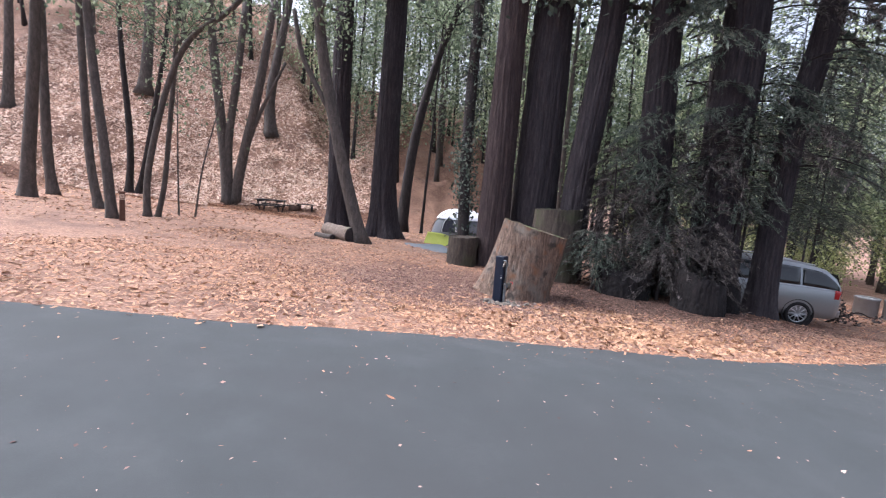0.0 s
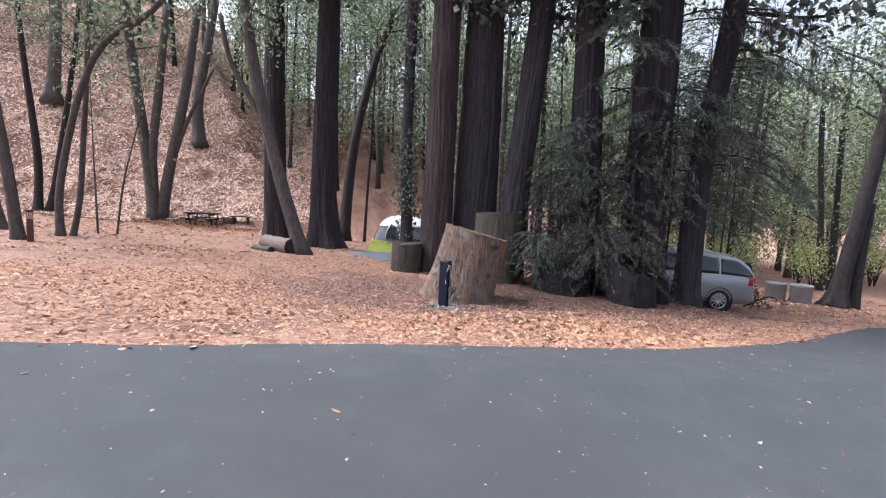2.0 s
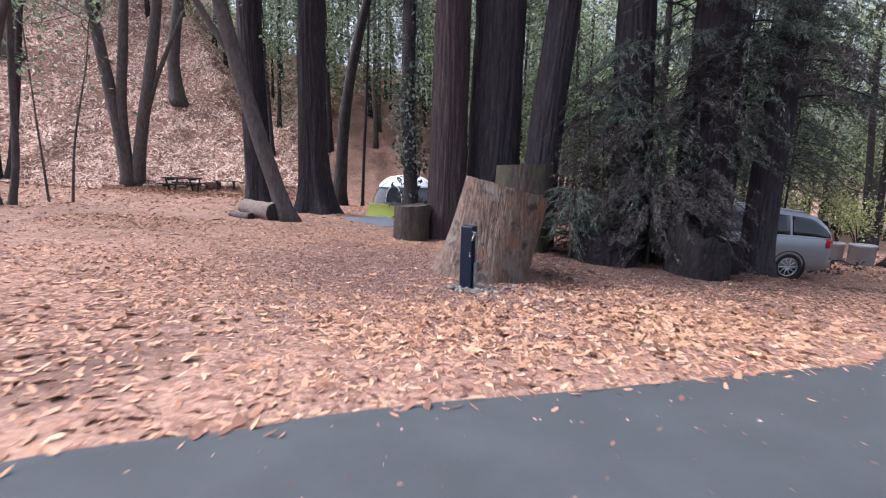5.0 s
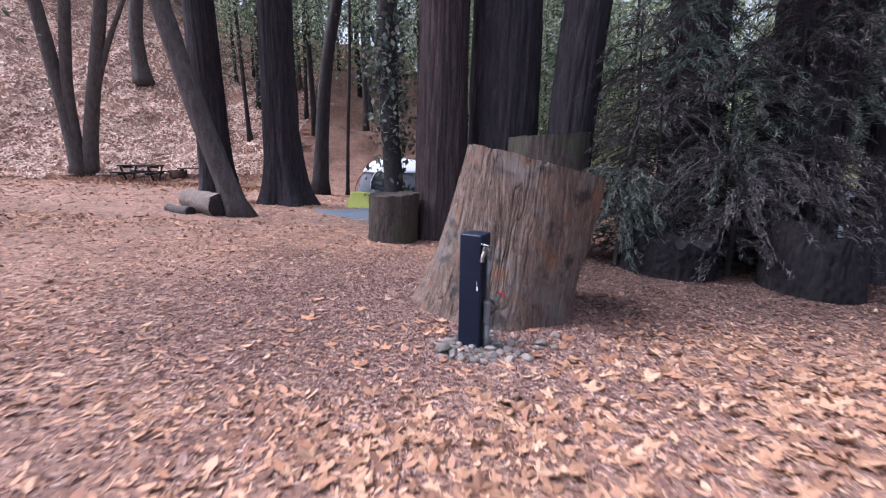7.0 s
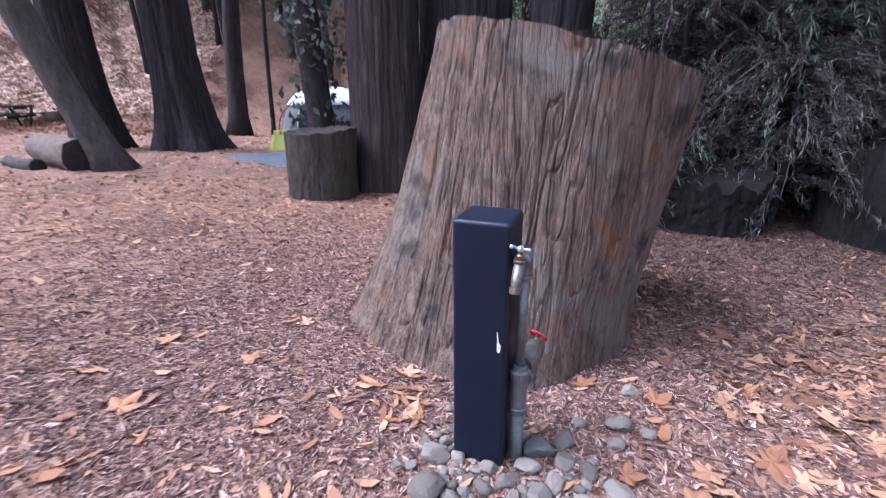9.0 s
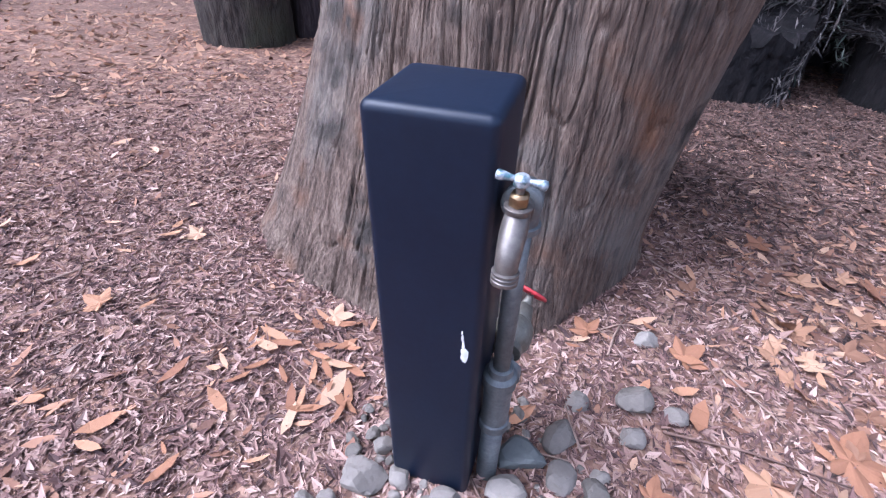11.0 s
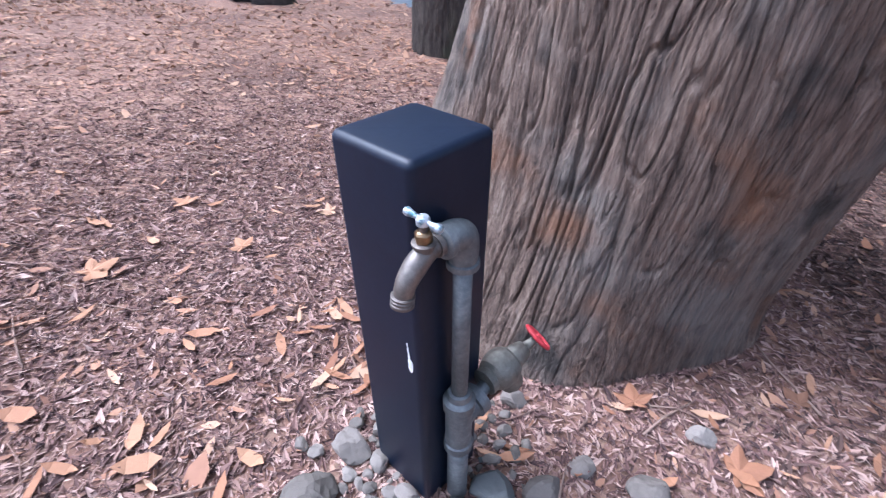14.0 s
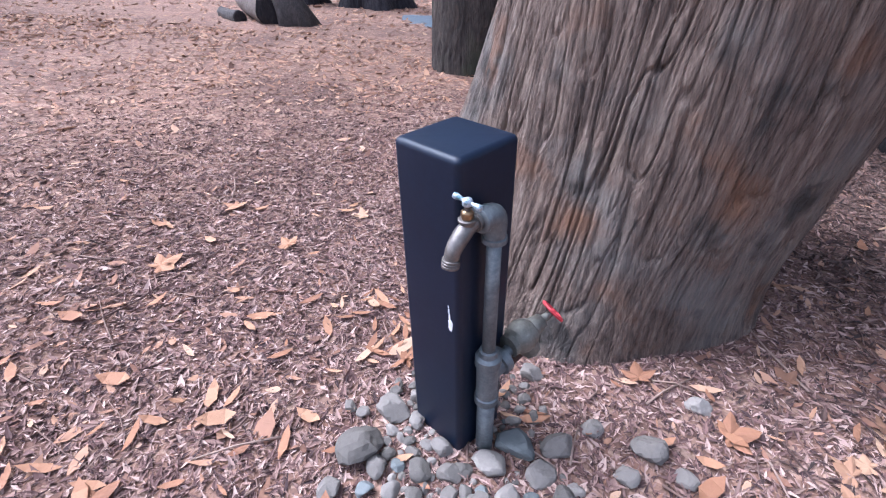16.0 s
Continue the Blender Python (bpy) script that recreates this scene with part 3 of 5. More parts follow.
def build_site_trees():
    rng = np.random.default_rng(33)
    thin = "slender grey-barked tree on the leafy slope foot"
    rows = (
        ((-30.5, 31.9), [(.25, 0, 3.8)], .34, GREY_BARK, "dark trunk high on the leaf-covered hillside"),
        ((-17.0, 18.3), [(.16, 0, 1.8), (.55, 0, 5.9)], .27, GREY_BARK, thin),
        ((-18.3, 21.1), [(-.23, 0, 2.4), (-.26, 0, 6.6)], .23, GREY_BARK, thin),
        ((-13.1, 17.1), [(-.37, 0, 1.9), (-.58, 0, 5.9)], .16, GREY_BARK, thin),
        ((-10.46, 14.1), [(-.23, 0, 2.2), (-.58, 0, 5.2)], .155, GREY_BARK, "slender tree beside the brown marker post"),
        ((-19.4, 27.8), [(.11, 0, 3.1), (-.36, 0, 8.6)], .22, DARK_BARK, thin),
        ((-19.0, 27.9), [(.54, 0, 1.9), (1.76, 0, 8.9)], .19, DARK_BARK, "thin tree leaning at the foot of the hill"),
        ((-10.8, 16.3), [(.05, 0, 1.7), (.76, 0, 4.7), (1.64, 0, 6.4), (3.18, 0, 7.6)], .125, GREY_BARK, "thin tree bending over the campsite"),
        ((-10.75, 16.75), [(.32, 0, 1.36), (.53, 0, 3.8), (.67, 0, 5.4)], .10, GREY_BARK, "crooked thin tree with a curved foot"),
        ((-11.1, 18.8), [(-.05, 0, 2.1), (-.08, 0, 4.2)], .04, GREY_BARK, "straight bare sapling in leaf litter"),
        ((-10.7, 19.25), [(.32, 0, 2.0), (.96, 0, 4.6)], .045, GREY_BARK, "leaning bare sapling in leaf litter"),
        ((-1.4, 27.5), [(.12, 0, 2.9), (.28, 0, 6.1)], .09, DARK_BARK, "thin dark sapling beside the tent"),
        ((-14.56, 37.65), [(-.17, 0, 2.9), (.48, 0, 6.8), (1.13, 0, 10.2)], .46, GREY_BARK, "stout tree standing on the leafy hillside"),
        ((-24.4, 36.9), [(.38, 0, 3.9)], .46, GREY_BARK, "stout tree standing on the leafy hillside"),
        ((-2.6, 27.0), [(.45, 0, 5.1), (1.47, 0, 9.8), (2.37, 0, 12.4)], .36, DARK_BARK, "dark leaning tree with a smooth trunk behind the redwoods"))
    for base, path, r, bark, label in rows:
        top = 6.5 if r < .06 else 13
        tree("tree", base, up(path, max(top, path[-1][2])), r, r * (.45 if r > .06 else .3), bark, label, rng, seg=14, rings=24, flare=.55 if r > .06 else .1, limbs=9 if r > .06 else 4, low=.56 if r > .06 else .5,
             reach=2.6 if r > .06 else .8, leaf=GREEN_LEAF, per=36 if r > .06 else 14, spread=.5, size=.17)
    # the forked tree behind the picnic table
    tree("forked_tree", (-14.1, 29.5), up([(-.4, 0, 3.8), (-1.1, 0, 9.6), (-1.4, 0, 12.2)], 15), .34, .2, GREY_BARK, "forked tree with three dark stems behind the picnic table", rng, flare=.5, limbs=10, leaf=GREEN_LEAF,
         per=50, spread=.55, size=.18, reach=2.8,
         extra=[([(.05, 0, -.1), (-.05, 0, 3.8), (.35, 0, 7.3), (.9, 0, 12.4)], .27, .2), ([(.35, .1, -.1), (.75, .1, 2.5), (1.8, .1, 7.5), (2.6, .1, 12.6)], .34, .22),
                ([(.8, .1, 2.7), (1.8, .1, 5.6), (3.4, .1, 9.0)], .16, .08)])
    # the leaning tree by the log
    tree("leaning_tree", (-3.05, 17.0), up([(-.75, 0, 2.3), (-1.27, 0, 4.3), (-1.73, 0, 6.3), (-2.08, 0, 8.6)], 13), .25, .16, GREY_BARK, "grey tree leaning over a fallen log", rng, seg=18, flare=.7, limbs=8, leaf=GREEN_LEAF,
         per=50, spread=.5, size=.16, low=.55,
         extra=[([(-1.15, 0, 3.7), (-1.4, 0, 4.6), (-2.1, 0, 5.8), (-2.6, 0, 6.8), (-2.9, 0, 8.2)], .11, .08)])
    # the ivy-clad trunk behind the small stump
    ob = tree("ivy_clad_tree", (.69, 14.9), up([(-.18, 0, 3.5), (-.15, 0, 7.8)], 14), .19, .15, DARK_BARK, "thin dark trunk clad in clumps of small leaves", rng, limbs=6, leaf=NEEDLE, low=.6, reach=1.4)
    p = spline([(0, 0, .2), (-.18, 0, 3.5), (-.15, 0, 7.8), (-.15, 0, 10)], 60)
    c = p[rng.integers(0, 60, 150)] + rng.normal(0, .16, (150, 3)) * (1, 1, 1)
    part("ivy", make_mesh("ivy", *clumps(c, 30, .15, .12, rng), smooth=False), NEEDLE, ob, "dark clumps of small leaves")
    # the twin-stemmed tree at the far side of the car
    tree("twin_tree", (19.35, 17.1), up([(.35, 0, 2.0), (.75, 0, 4.5), (1.2, 0, 7.7)], 14), .31, .22, DARK_BARK, "smooth dark tree with a buttressed foot beside concrete rings", rng, seg=32, flare=1.3, limbs=12, leaf=GREEN_LEAF, per=70,
         spread=.6, size=.2, reach=3, extra=[([(.75, -.2, -.2), (.85, -.1, 2.0), (1.15, 0, 4.5)], .24, .16)])
    for base, lean in (((27, 25), -1.2), ((28.2, 25.4), -.6), ((22, 27), 1.0), ((16.5, 24), 2.2), ((18.5, 27), 1.4), ((13, 23), -.5), ((25, 29), .4), ((31, 24), 1.1)):
        tree("tree", base, up([(lean * .4, 0, 4), (lean, 0, 9)], 13), .2, .12, DARK_BARK, "thin dark tree in the wood beyond the car", rng, limbs=8, leaf=PALE_LIT_LEAF, per=60, spread=.6, size=.2, low=.25, reach=2.4)


def build_understorey():
    """Loose shrubs in the open wood beyond the car, with sunlight put into the leaf colour."""
    rng = np.random.default_rng(64)
    for x, y, h in ((17.5, 25.5, 2.6), (20.5, 24.5, 3.2), (23.0, 26.5, 3.4), (25.5, 24.0, 2.6), (28.0, 27.5, 3.6), (19.0, 29.0, 4.0), (15.0, 27.5, 3.0), (31.5, 27.0, 3.2), (24.0, 31.0, 4.4), (12.5, 29.0, 3.2)) + tuple((rng.uniform(9, 42), rng.uniform(31, 46), rng.uniform(2.8, 5.2)) for _ in range(26)):
        z = float(terrain(x, y))
        ob = thing("shrub", (x, y, z), "loose shrub with thin stems in the open wood, leaves coloured sunlit yellow-green", "shrub", "shrubs beyond the car")
        centres = []
        for _ in range(9):
            a, d = rng.uniform(0, 2 * np.pi), rng.uniform(.5, 1.6)
            tip = np.array([math.cos(a) * d, math.sin(a) * d, h * rng.uniform(.5, 1.05)])
            q = spline([(0, 0, -.1), tuple(tip * (.35, .35, .55)), tuple(tip)], 9)
            part("stem", make_mesh("stem", *tube(q, np.linspace(.035, .008, 9), 5)), DARK_BARK, ob)
            centres += [q[4], q[6], q[7], q[8]]
        part("leafage", make_mesh("leafage", *clumps(centres, 26, (.34, .34, .28), .15, rng), smooth=False), SUNLIT_SHRUB_LEAF, ob)


def build_woods():
    """The wood behind: a few trees, built once and copied."""
    rng = np.random.default_rng(5)
    kinds = []
    for k in range(5):
        h = rng.uniform(16, 21)
        lean = rng.normal(0, .7)
        kinds.append(tree("woodland_tree", (rng.uniform(-3, 20), 46 + k * 2.5), [(lean * .4, 0, h * .4), (lean, 0, h)], rng.uniform(.13, .24), .06, (DARK_BARK, GREY_BARK)[k % 2],
                          "slim woodland tree with a loose green crown", rng, seg=9, rings=12, limbs=32, low=.24, reach=2.7, rise=.45,
                          leaf=(GREEN_LEAF, PALE_LIT_LEAF, GREEN_LEAF)[k % 3], per=26, spread=.55, size=.22, category="tree", group="woods behind the campsite", many=True))
    places = []
    for _ in range(4000):
        a, d = rng.uniform(-62, 78), rng.uniform(27, 62)
        x, y = d * math.sin(radians(a)), d * math.cos(radians(a))
        side = ((x + 9.8) * 14 + (y - 36) * 8.2) / 16.22
        if side < 1 and (x < -6):
            # on the hill, only high up
            if y * .656 - .187 * x - 21.8 < 12 or rng.random() < .4:
                continue
        if x > -8 and x < 3 and y < 34:
            continue
        if x > 9 and y < 29:
            continue
        if y < float(road_edge(x)) + 6:
            continue
        if all((x - q[0]) ** 2 + (y - q[1]) ** 2 > 2.7 ** 2 for q in places):
            places.append((x, y))
        if len(places) >= 150:
            break
    for x, y in places:
        s = rng.uniform(.8, 1.2)
        ob = copy_thing(kinds[int(rng.integers(0, 5))], pose(x, y, float(terrain(x, y)) - .05, 0, 0, rng.uniform(0, 360)) )
        ob.scale = (s, s, s)


def along(d, roll, fan, rng):
    """Turns that lay a blade's length along directions d, fanned out to both sides."""
    n = len(d)
    x = d + rng.normal(0, fan, (n, 3))
    x /= np.linalg.norm(x, axis=1)[:, None]
    z = np.array([0, 0, 1.0]) + rng.normal(0, roll, (n, 3))
    y = np.cross(z, x)
    y /= np.linalg.norm(y, axis=1)[:, None] + 1e-9
    return np.stack([x, y, np.cross(x, y)], -1)


def spray_cloud(stems, rng, per=34, length=1.2, droop=.6, size=.10, fan=.5):
    """Drooping twigs feathered with narrow blades. stems: (place, direction)."""
    wood, pos, run = [], [], []
    for s, d in stems:
        L = length * rng.uniform(.6, 1.25)
        d = d / (np.linalg.norm(d) + 1e-9)
        t = np.linspace(0, 1, 7)[:, None]
        q = s + d * L * t + np.array([0, 0, -droop * L]) * t ** 2 + rng.normal(0, .02, (7, 3))
        wood.append(tube(q, np.linspace(.009, .003, 7), 4, False))
        k = rng.uniform(.12, 1, per)
        i = np.clip((k * 6).astype(int), 0, 5)
        f = (k * 6 - i)[:, None]
        pos.append(q[i] * (1 - f) + q[i + 1] * f + rng.normal(0, .022, (per, 3)))
        step = q[i + 1] - q[i]
        run.append(step / (np.linalg.norm(step, axis=1)[:, None] + 1e-9))
    pos, run = np.concatenate(pos), np.concatenate(run)
    n = len(pos)
    leaf = scatter((SPRIG_V * (1, .22, 1), SPRIG_F), pos, rng.uniform(.6, 1.6, n) * size, along(run, .6, fan, rng))
    return join(*wood), leaf


def build_sprouts():
    """Drooping redwood sprouts round the dark trunks."""
    rng = np.random.default_rng(12)
    for (x, y), h, r, n, mat in (((5.75, 11.75), 2.0, .75, 95, DRY_NEEDLE), ((4.2, 12.35), 1.6, .6, 70, NEEDLE), ((6.9, 11.65), 2.2, .65, 80, DRY_NEEDLE), ((5.0, 12.75), 3.2, .8, 110, DRY_NEEDLE), ((6.0, 12.4), 3.4, .8, 120, NEEDLE), ((4.8, 13.2), 4.2, .6, 80, DRY_NEEDLE), ((6.9, 12.2), 4.8, .75, 120, DRY_NEEDLE), ((7.75, 12.1), 5.4, .75, 110, NEEDLE), ((5.9, 13.2), 5.2, .8, 90, NEEDLE),
                            ((9.9, 13.2), 7.6, 1.2, 150, NEEDLE), ((11.8, 16.2), 10.5, 1.6, 220, NEEDLE), ((15.6, 19.5), 10.5, 1.6, 190, NEEDLE), ((13.6, 16.6), 8.0, 1.4, 150, NEEDLE), ((8.4, 12.7), 6.5, .7, 80, NEEDLE)):
        z = float(terrain(x, y))
        ob = thing("redwood_sprout", (x, y, z), "drooping dusty redwood sprouts beside a dark trunk" if mat is DRY_NEEDLE else "dull green drooping redwood sprouts beside a dark trunk", "shrub", "sprouts round the redwoods")
        low = 2.6 if x > 7.5 else (.45 if y < 12.6 else .2)
        stems = []
        for _ in range(int(n * 1.35)):
            a = rng.uniform(0, 2 * np.pi)
            d = np.array([math.cos(a), math.sin(a), rng.uniform(-.1, .5)])
            stems.append((np.array([math.cos(a) * .1, math.sin(a) * .1, rng.uniform(low, h)]), d))
        wood, leaf = spray_cloud(stems, rng, 40, r * 1.35, .6, .105)
        pole = tube(spline([(0, 0, -.1), (.08, .05, h * .5), (0, .1, h)], 10), np.linspace(.05, .015, 10), 7)
        part("stem", make_mesh("stem", *pole), DARK_BARK, ob)
        tagged(part("twig_work", make_mesh("twig_work", *wood), DARK_BARK, ob), kind="stuff")
        tagged(part("foliage", make_mesh("foliage", *leaf, smooth=False), mat, ob), kind="stuff")
        # bleached dead strands hanging on the outside
        if x < 8:
            dead = []
            for _ in range(int(n * .22)):
                a = rng.uniform(0, 2 * np.pi)
                dead.append((np.array([math.cos(a) * r * .55, math.sin(a) * r * .55, rng.uniform(max(.35, low), h)]), np.array([math.cos(a), math.sin(a), rng.uniform(.0, .8)])))
            wood, leaf = spray_cloud(dead, rng, 11, r * .95, 1.0, .12, .3)
            tagged(part("dead_growth", make_mesh("dead_growth", *join(wood, leaf), smooth=False), DEAD_STRAND, ob, "bleached dead strands"), kind="stuff")


def build_hanging_boughs():
    """Long drooping boughs on the redwoods beside the car, one part each."""
    rng = np.random.default_rng(91)
    trees = [o for o in bpy.data.objects if o.name.startswith("redwood_tree") and o.location.x > 5]
    for o in trees:
        for k in range(16):
            a = rng.uniform(0, 2 * np.pi)
            h = rng.uniform(3.6, 10.5)
            L = rng.uniform(1.4, 3.0)
            s = np.array([math.cos(a) * .3, math.sin(a) * .3, h])
            t = np.linspace(0, 1, 9)[:, None]
            q = s + np.array([math.cos(a), math.sin(a), .15]) * L * t + np.array([0, 0, -.55 * L]) * t ** 2
            bough = part("bough", make_mesh("bough", *tube(q, np.linspace(.03, .006, 9), 5, False)), DARK_BARK, o)
            stems = []
            for _ in range(26):
                i = rng.uniform(.25, 1) * 8
                j = min(7, int(i))
                w = q[j] * (1 - (i - j)) + q[j + 1] * (i - j)
                b = a + rng.choice((-1, 1)) * rng.uniform(.5, 1.3)
                stems.append((w, np.array([math.cos(b), math.sin(b), -.15])))
            wood, leaf = spray_cloud(stems, rng, 26, .6, .55, .13)
            tagged(part("foliage", make_mesh("foliage", *leaf, smooth=False), NEEDLE if k % 3 else DRY_NEEDLE, bough), kind="stuff")


build_redwoods()
build_hanging_boughs()
build_site_trees()
build_woods()
build_understorey()
build_sprouts()


# ---------------------------------------------------------------- stumps and logs
def stump_wall(centre_low, centre_mid, centre_top, r, top_z, seg, rings, seed, furrow, warp=.5, flare=.12, taper=1.0):
    """The bark wall of a stump: rows of places from the ground to the cut, with wavy furrows. top_z(x, y): height of the cut."""
    ang = np.linspace(0, 2 * np.pi, seg, endpoint=False)
    t = np.linspace(0, 1, rings)[:, None]
    c = ((1 - t) ** 2)[..., None] * np.array(centre_low) + (2 * t * (1 - t))[..., None] * np.array(centre_mid) + (t ** 2)[..., None] * np.array(centre_top)
    c = np.broadcast_to(c, (rings, seg, 2))
    A = np.broadcast_to(ang[None], (rings, seg))
    R = r * (1 + (taper - 1) * t) * (1 + flare * np.exp(-t * 9) * (1 + .6 * np.sin(A * 5 + seed)))
    q = np.stack([np.cos(A) * 2, np.sin(A) * 2, np.broadcast_to(t * 1.2, A.shape)], -1)
    R = R * (1 + .05 * vnoise(q, seed))
    wave = A + .36 * t * (warp > 1) + warp * .10 * vnoise(np.stack([np.cos(A) * 3, np.sin(A) * 3, np.broadcast_to(t * 3.0, A.shape)], -1), seed + 1)
    depth = np.zeros_like(R)
    for k, (m, w) in enumerate(((17, .55), (46, .9), (100, .45))):
        n = vnoise(np.stack([np.cos(wave) * m / 2, np.sin(wave) * m / 2, np.broadcast_to(t * (3.2 + k * 3.4), A.shape)], -1), seed + 3 + k)
        depth += w * (np.clip(1 - np.abs(n) * (7.5 - .8 * k), 0, 1) - .30 * n)
    some = .35 + .65 * (.5 + .5 * vnoise(np.stack([np.cos(A) * 5, np.sin(A) * 5, np.broadcast_to(t * 4.0, A.shape)], -1), seed + 12))
    R = R - furrow * depth * some
    X, Y = c[..., 0] + np.cos(A) * R, c[..., 1] + np.sin(A) * R
    Z = -.25 + (top_z(X, Y) + .25) * t
    return X, Y, Z


def stump(name, base, label, centres, r, top_z, bark, seg=120, rings=40, seed=1, furrow=.03, warp=.5, flare=.12, jag=.02, taper=1.0):
    z = float(terrain(*base))
    ob = thing(name, (base[0], base[1], z), label, "tree stump")

    def ragged(X, Y):
        return top_z(X, Y) + jag * vnoise(np.stack([X * 9, Y * 9, X * 0], -1), seed + 9)
    X, Y, Z = stump_wall(*centres, r, ragged, seg, rings, seed, furrow, warp, flare, taper)
    n = rings
    i, j = np.meshgrid(np.arange(n - 1), np.arange(seg), indexing="ij")
    j2 = (j + 1) % seg
    quads = np.stack([i * seg + j, i * seg + j2, (i + 1) * seg + j2, (i + 1) * seg + j], -1).reshape(-1, 4)
    part("bark", make_mesh("bark", np.stack([X, Y, Z], -1).reshape(-1, 3), [quads]), bark, ob)
    # the cut: rings drawn in from the rim, slightly dished
    rim = np.stack([X[-1], Y[-1], Z[-1]], -1)
    mid = rim.mean(0)
    v = np.concatenate([mid + (rim - mid) * k - np.array([0, 0, d]) for k, d in ((1, .0), (.96, .012), (.86, .03), (.6, .045), (.3, .05), (.04, .05))])
    i, j = np.meshgrid(np.arange(5), np.arange(seg), indexing="ij")
    j2 = (j + 1) % seg
    quads = np.stack([i * seg + j, i * seg + j2, (i + 1) * seg + j2, (i + 1) * seg + j], -1).reshape(-1, 4)
    v[seg * 2:, 2] += .02 * vnoise(v[seg * 2:] * 6, seed)
    part("cut_top", make_mesh("cut_top", v, [quads]), bark if bark in (STUMP_DARK, STUMP_MOSSY) else CUT_WOOD, ob)
    return ob


def build_stumps():
    stump("leaning_stump", (1.45, 10.02), "large leaning redwood stump with fibrous grooved bark behind the water post", ((.06, .09), (.45, .17), (.58, .08)), .82, lambda X, Y: 1.73 - .26 * (X + .25),
          STUMP_BARK, 1400, 220, 4, .020, 1.05, .26, .014, .865)
    stump("stump", (3.30, 13.45), "tall mossy stump leaning against dark redwoods", ((0, 0), (0, 0), (.05, 0)), .70, lambda X, Y: 2.10 + .06 * X, STUMP_MOSSY, 160, 40, 8, .03)
    stump("stump", (.56, 14.02), "short mossy stump in front of an ivy-clad trunk", ((0, 0), (.02, 0), (.04, 0)), .46, lambda X, Y: .88 + .04 * X, STUMP_MOSSY, 160, 40, 14, .025)
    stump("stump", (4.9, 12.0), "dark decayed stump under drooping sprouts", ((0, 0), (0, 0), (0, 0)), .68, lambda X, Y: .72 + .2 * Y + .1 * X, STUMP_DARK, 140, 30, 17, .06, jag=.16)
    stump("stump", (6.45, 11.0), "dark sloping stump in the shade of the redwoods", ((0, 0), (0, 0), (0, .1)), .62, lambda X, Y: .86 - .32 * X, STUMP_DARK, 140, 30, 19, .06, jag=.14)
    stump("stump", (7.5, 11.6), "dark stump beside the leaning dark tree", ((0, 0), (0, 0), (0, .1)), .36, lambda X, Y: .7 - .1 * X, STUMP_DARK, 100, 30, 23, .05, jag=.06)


def log(name, a, b, ra, rb, label, bark, seed):
    a, b = np.array(a, float), np.array(b, float)
    ob = thing(name, tuple(a), label, "log")

    def bump(ang, i):
        return 1 + .06 * vnoise(np.stack([np.cos(ang) * 3, np.sin(ang) * 3, np.full(len(ang), i * .25)], -1), seed) + .04 * vnoise(np.stack([np.cos(ang) * 9, np.sin(ang) * 9, np.full(len(ang), i * .3)], -1), seed + 1)
    q = spline([(0, 0, 0), tuple((b - a) * .5 + np.array([0, 0, -.02])), tuple(b - a)], 24)
    part("bark", make_mesh("bark", *tube(q, np.linspace(ra, rb, 24), 40, False, bump)), bark, ob)
    d = (b - a) / np.linalg.norm(b - a)
    m = Matrix.Translation(tuple(-d * .004)) @ Vector(tuple(-d)).to_track_quat("Z", "Y").to_matrix().to_4x4()
    part("sawn_end", make_mesh("sawn_end", *turned([(ra * .96, -.03), (ra * .93, .0), (ra * .6, .006), (ra * .3, .004), (.001, .006)], 32, m)), DARK_BARK, ob, "dark weathered sawn end")
    m2 = Matrix.Translation(tuple(b - a + d * .004)) @ Vector(tuple(d)).to_track_quat("Z", "Y").to_matrix().to_4x4()
    part("sawn_end", make_mesh("sawn_end", *turned([(rb * .96, -.03), (rb * .93, .0), (rb * .6, .006), (.001, .006)], 32, m2)), DARK_BARK, ob)


build_stumps()
log("fallen_log", (-3.45, 16.8, .16), (-4.75, 18.3, .18), .31, .28, "short fallen pale brown log lying beside a leaning tree", LOG_BARK, 3)
log("fallen_log", (-4.2, 16.9, .02), (-5.0, 17.6, .02), .13, .11, "small branch log lying against a bigger log", GREY_BARK, 5)


# ---------------------------------------------------------------- the water post
POST_AT = (1.178, 8.925)
POST_TURN = 54.9


def tube_part(name, pts, radii, material, parent, label="", seg=20, n=None):
    q = spline(pts, n or max(8, len(pts) * 6)) if len(pts) > 2 else np.asarray(pts, float)
    r = np.interp(np.linspace(0, 1, len(q)), np.linspace(0, 1, len(np.atleast_1d(radii))), np.atleast_1d(radii))
    return part(name, make_mesh(name, *tube(q, r, seg)), material, parent, label)


def lathe_part(name, profile, material, parent, at, along=(0, 0, 1), label="", seg=24):
    m = Matrix.Translation(at) @ Vector(along).to_track_quat("Z", "Y").to_matrix().to_4x4()
    crisp = []
    for (r0, z0), (r1, z1) in zip(profile[:-1], profile[1:]):
        k = min(.3, .0007 / max(.0001, math.hypot(r1 - r0, z1 - z0)))
        crisp += [(r0, z0), (r0 + (r1 - r0) * k, z0 + (z1 - z0) * k), (r1 + (r0 - r1) * k, z1 + (z0 - z1) * k)]
    profile = crisp + [profile[-1]]
    profile = [(.0004, profile[0][1])] + list(profile) + [(.0004, profile[-1][1])]
    return part(name, make_mesh(name, *turned(profile, seg, m)), material, parent, label)


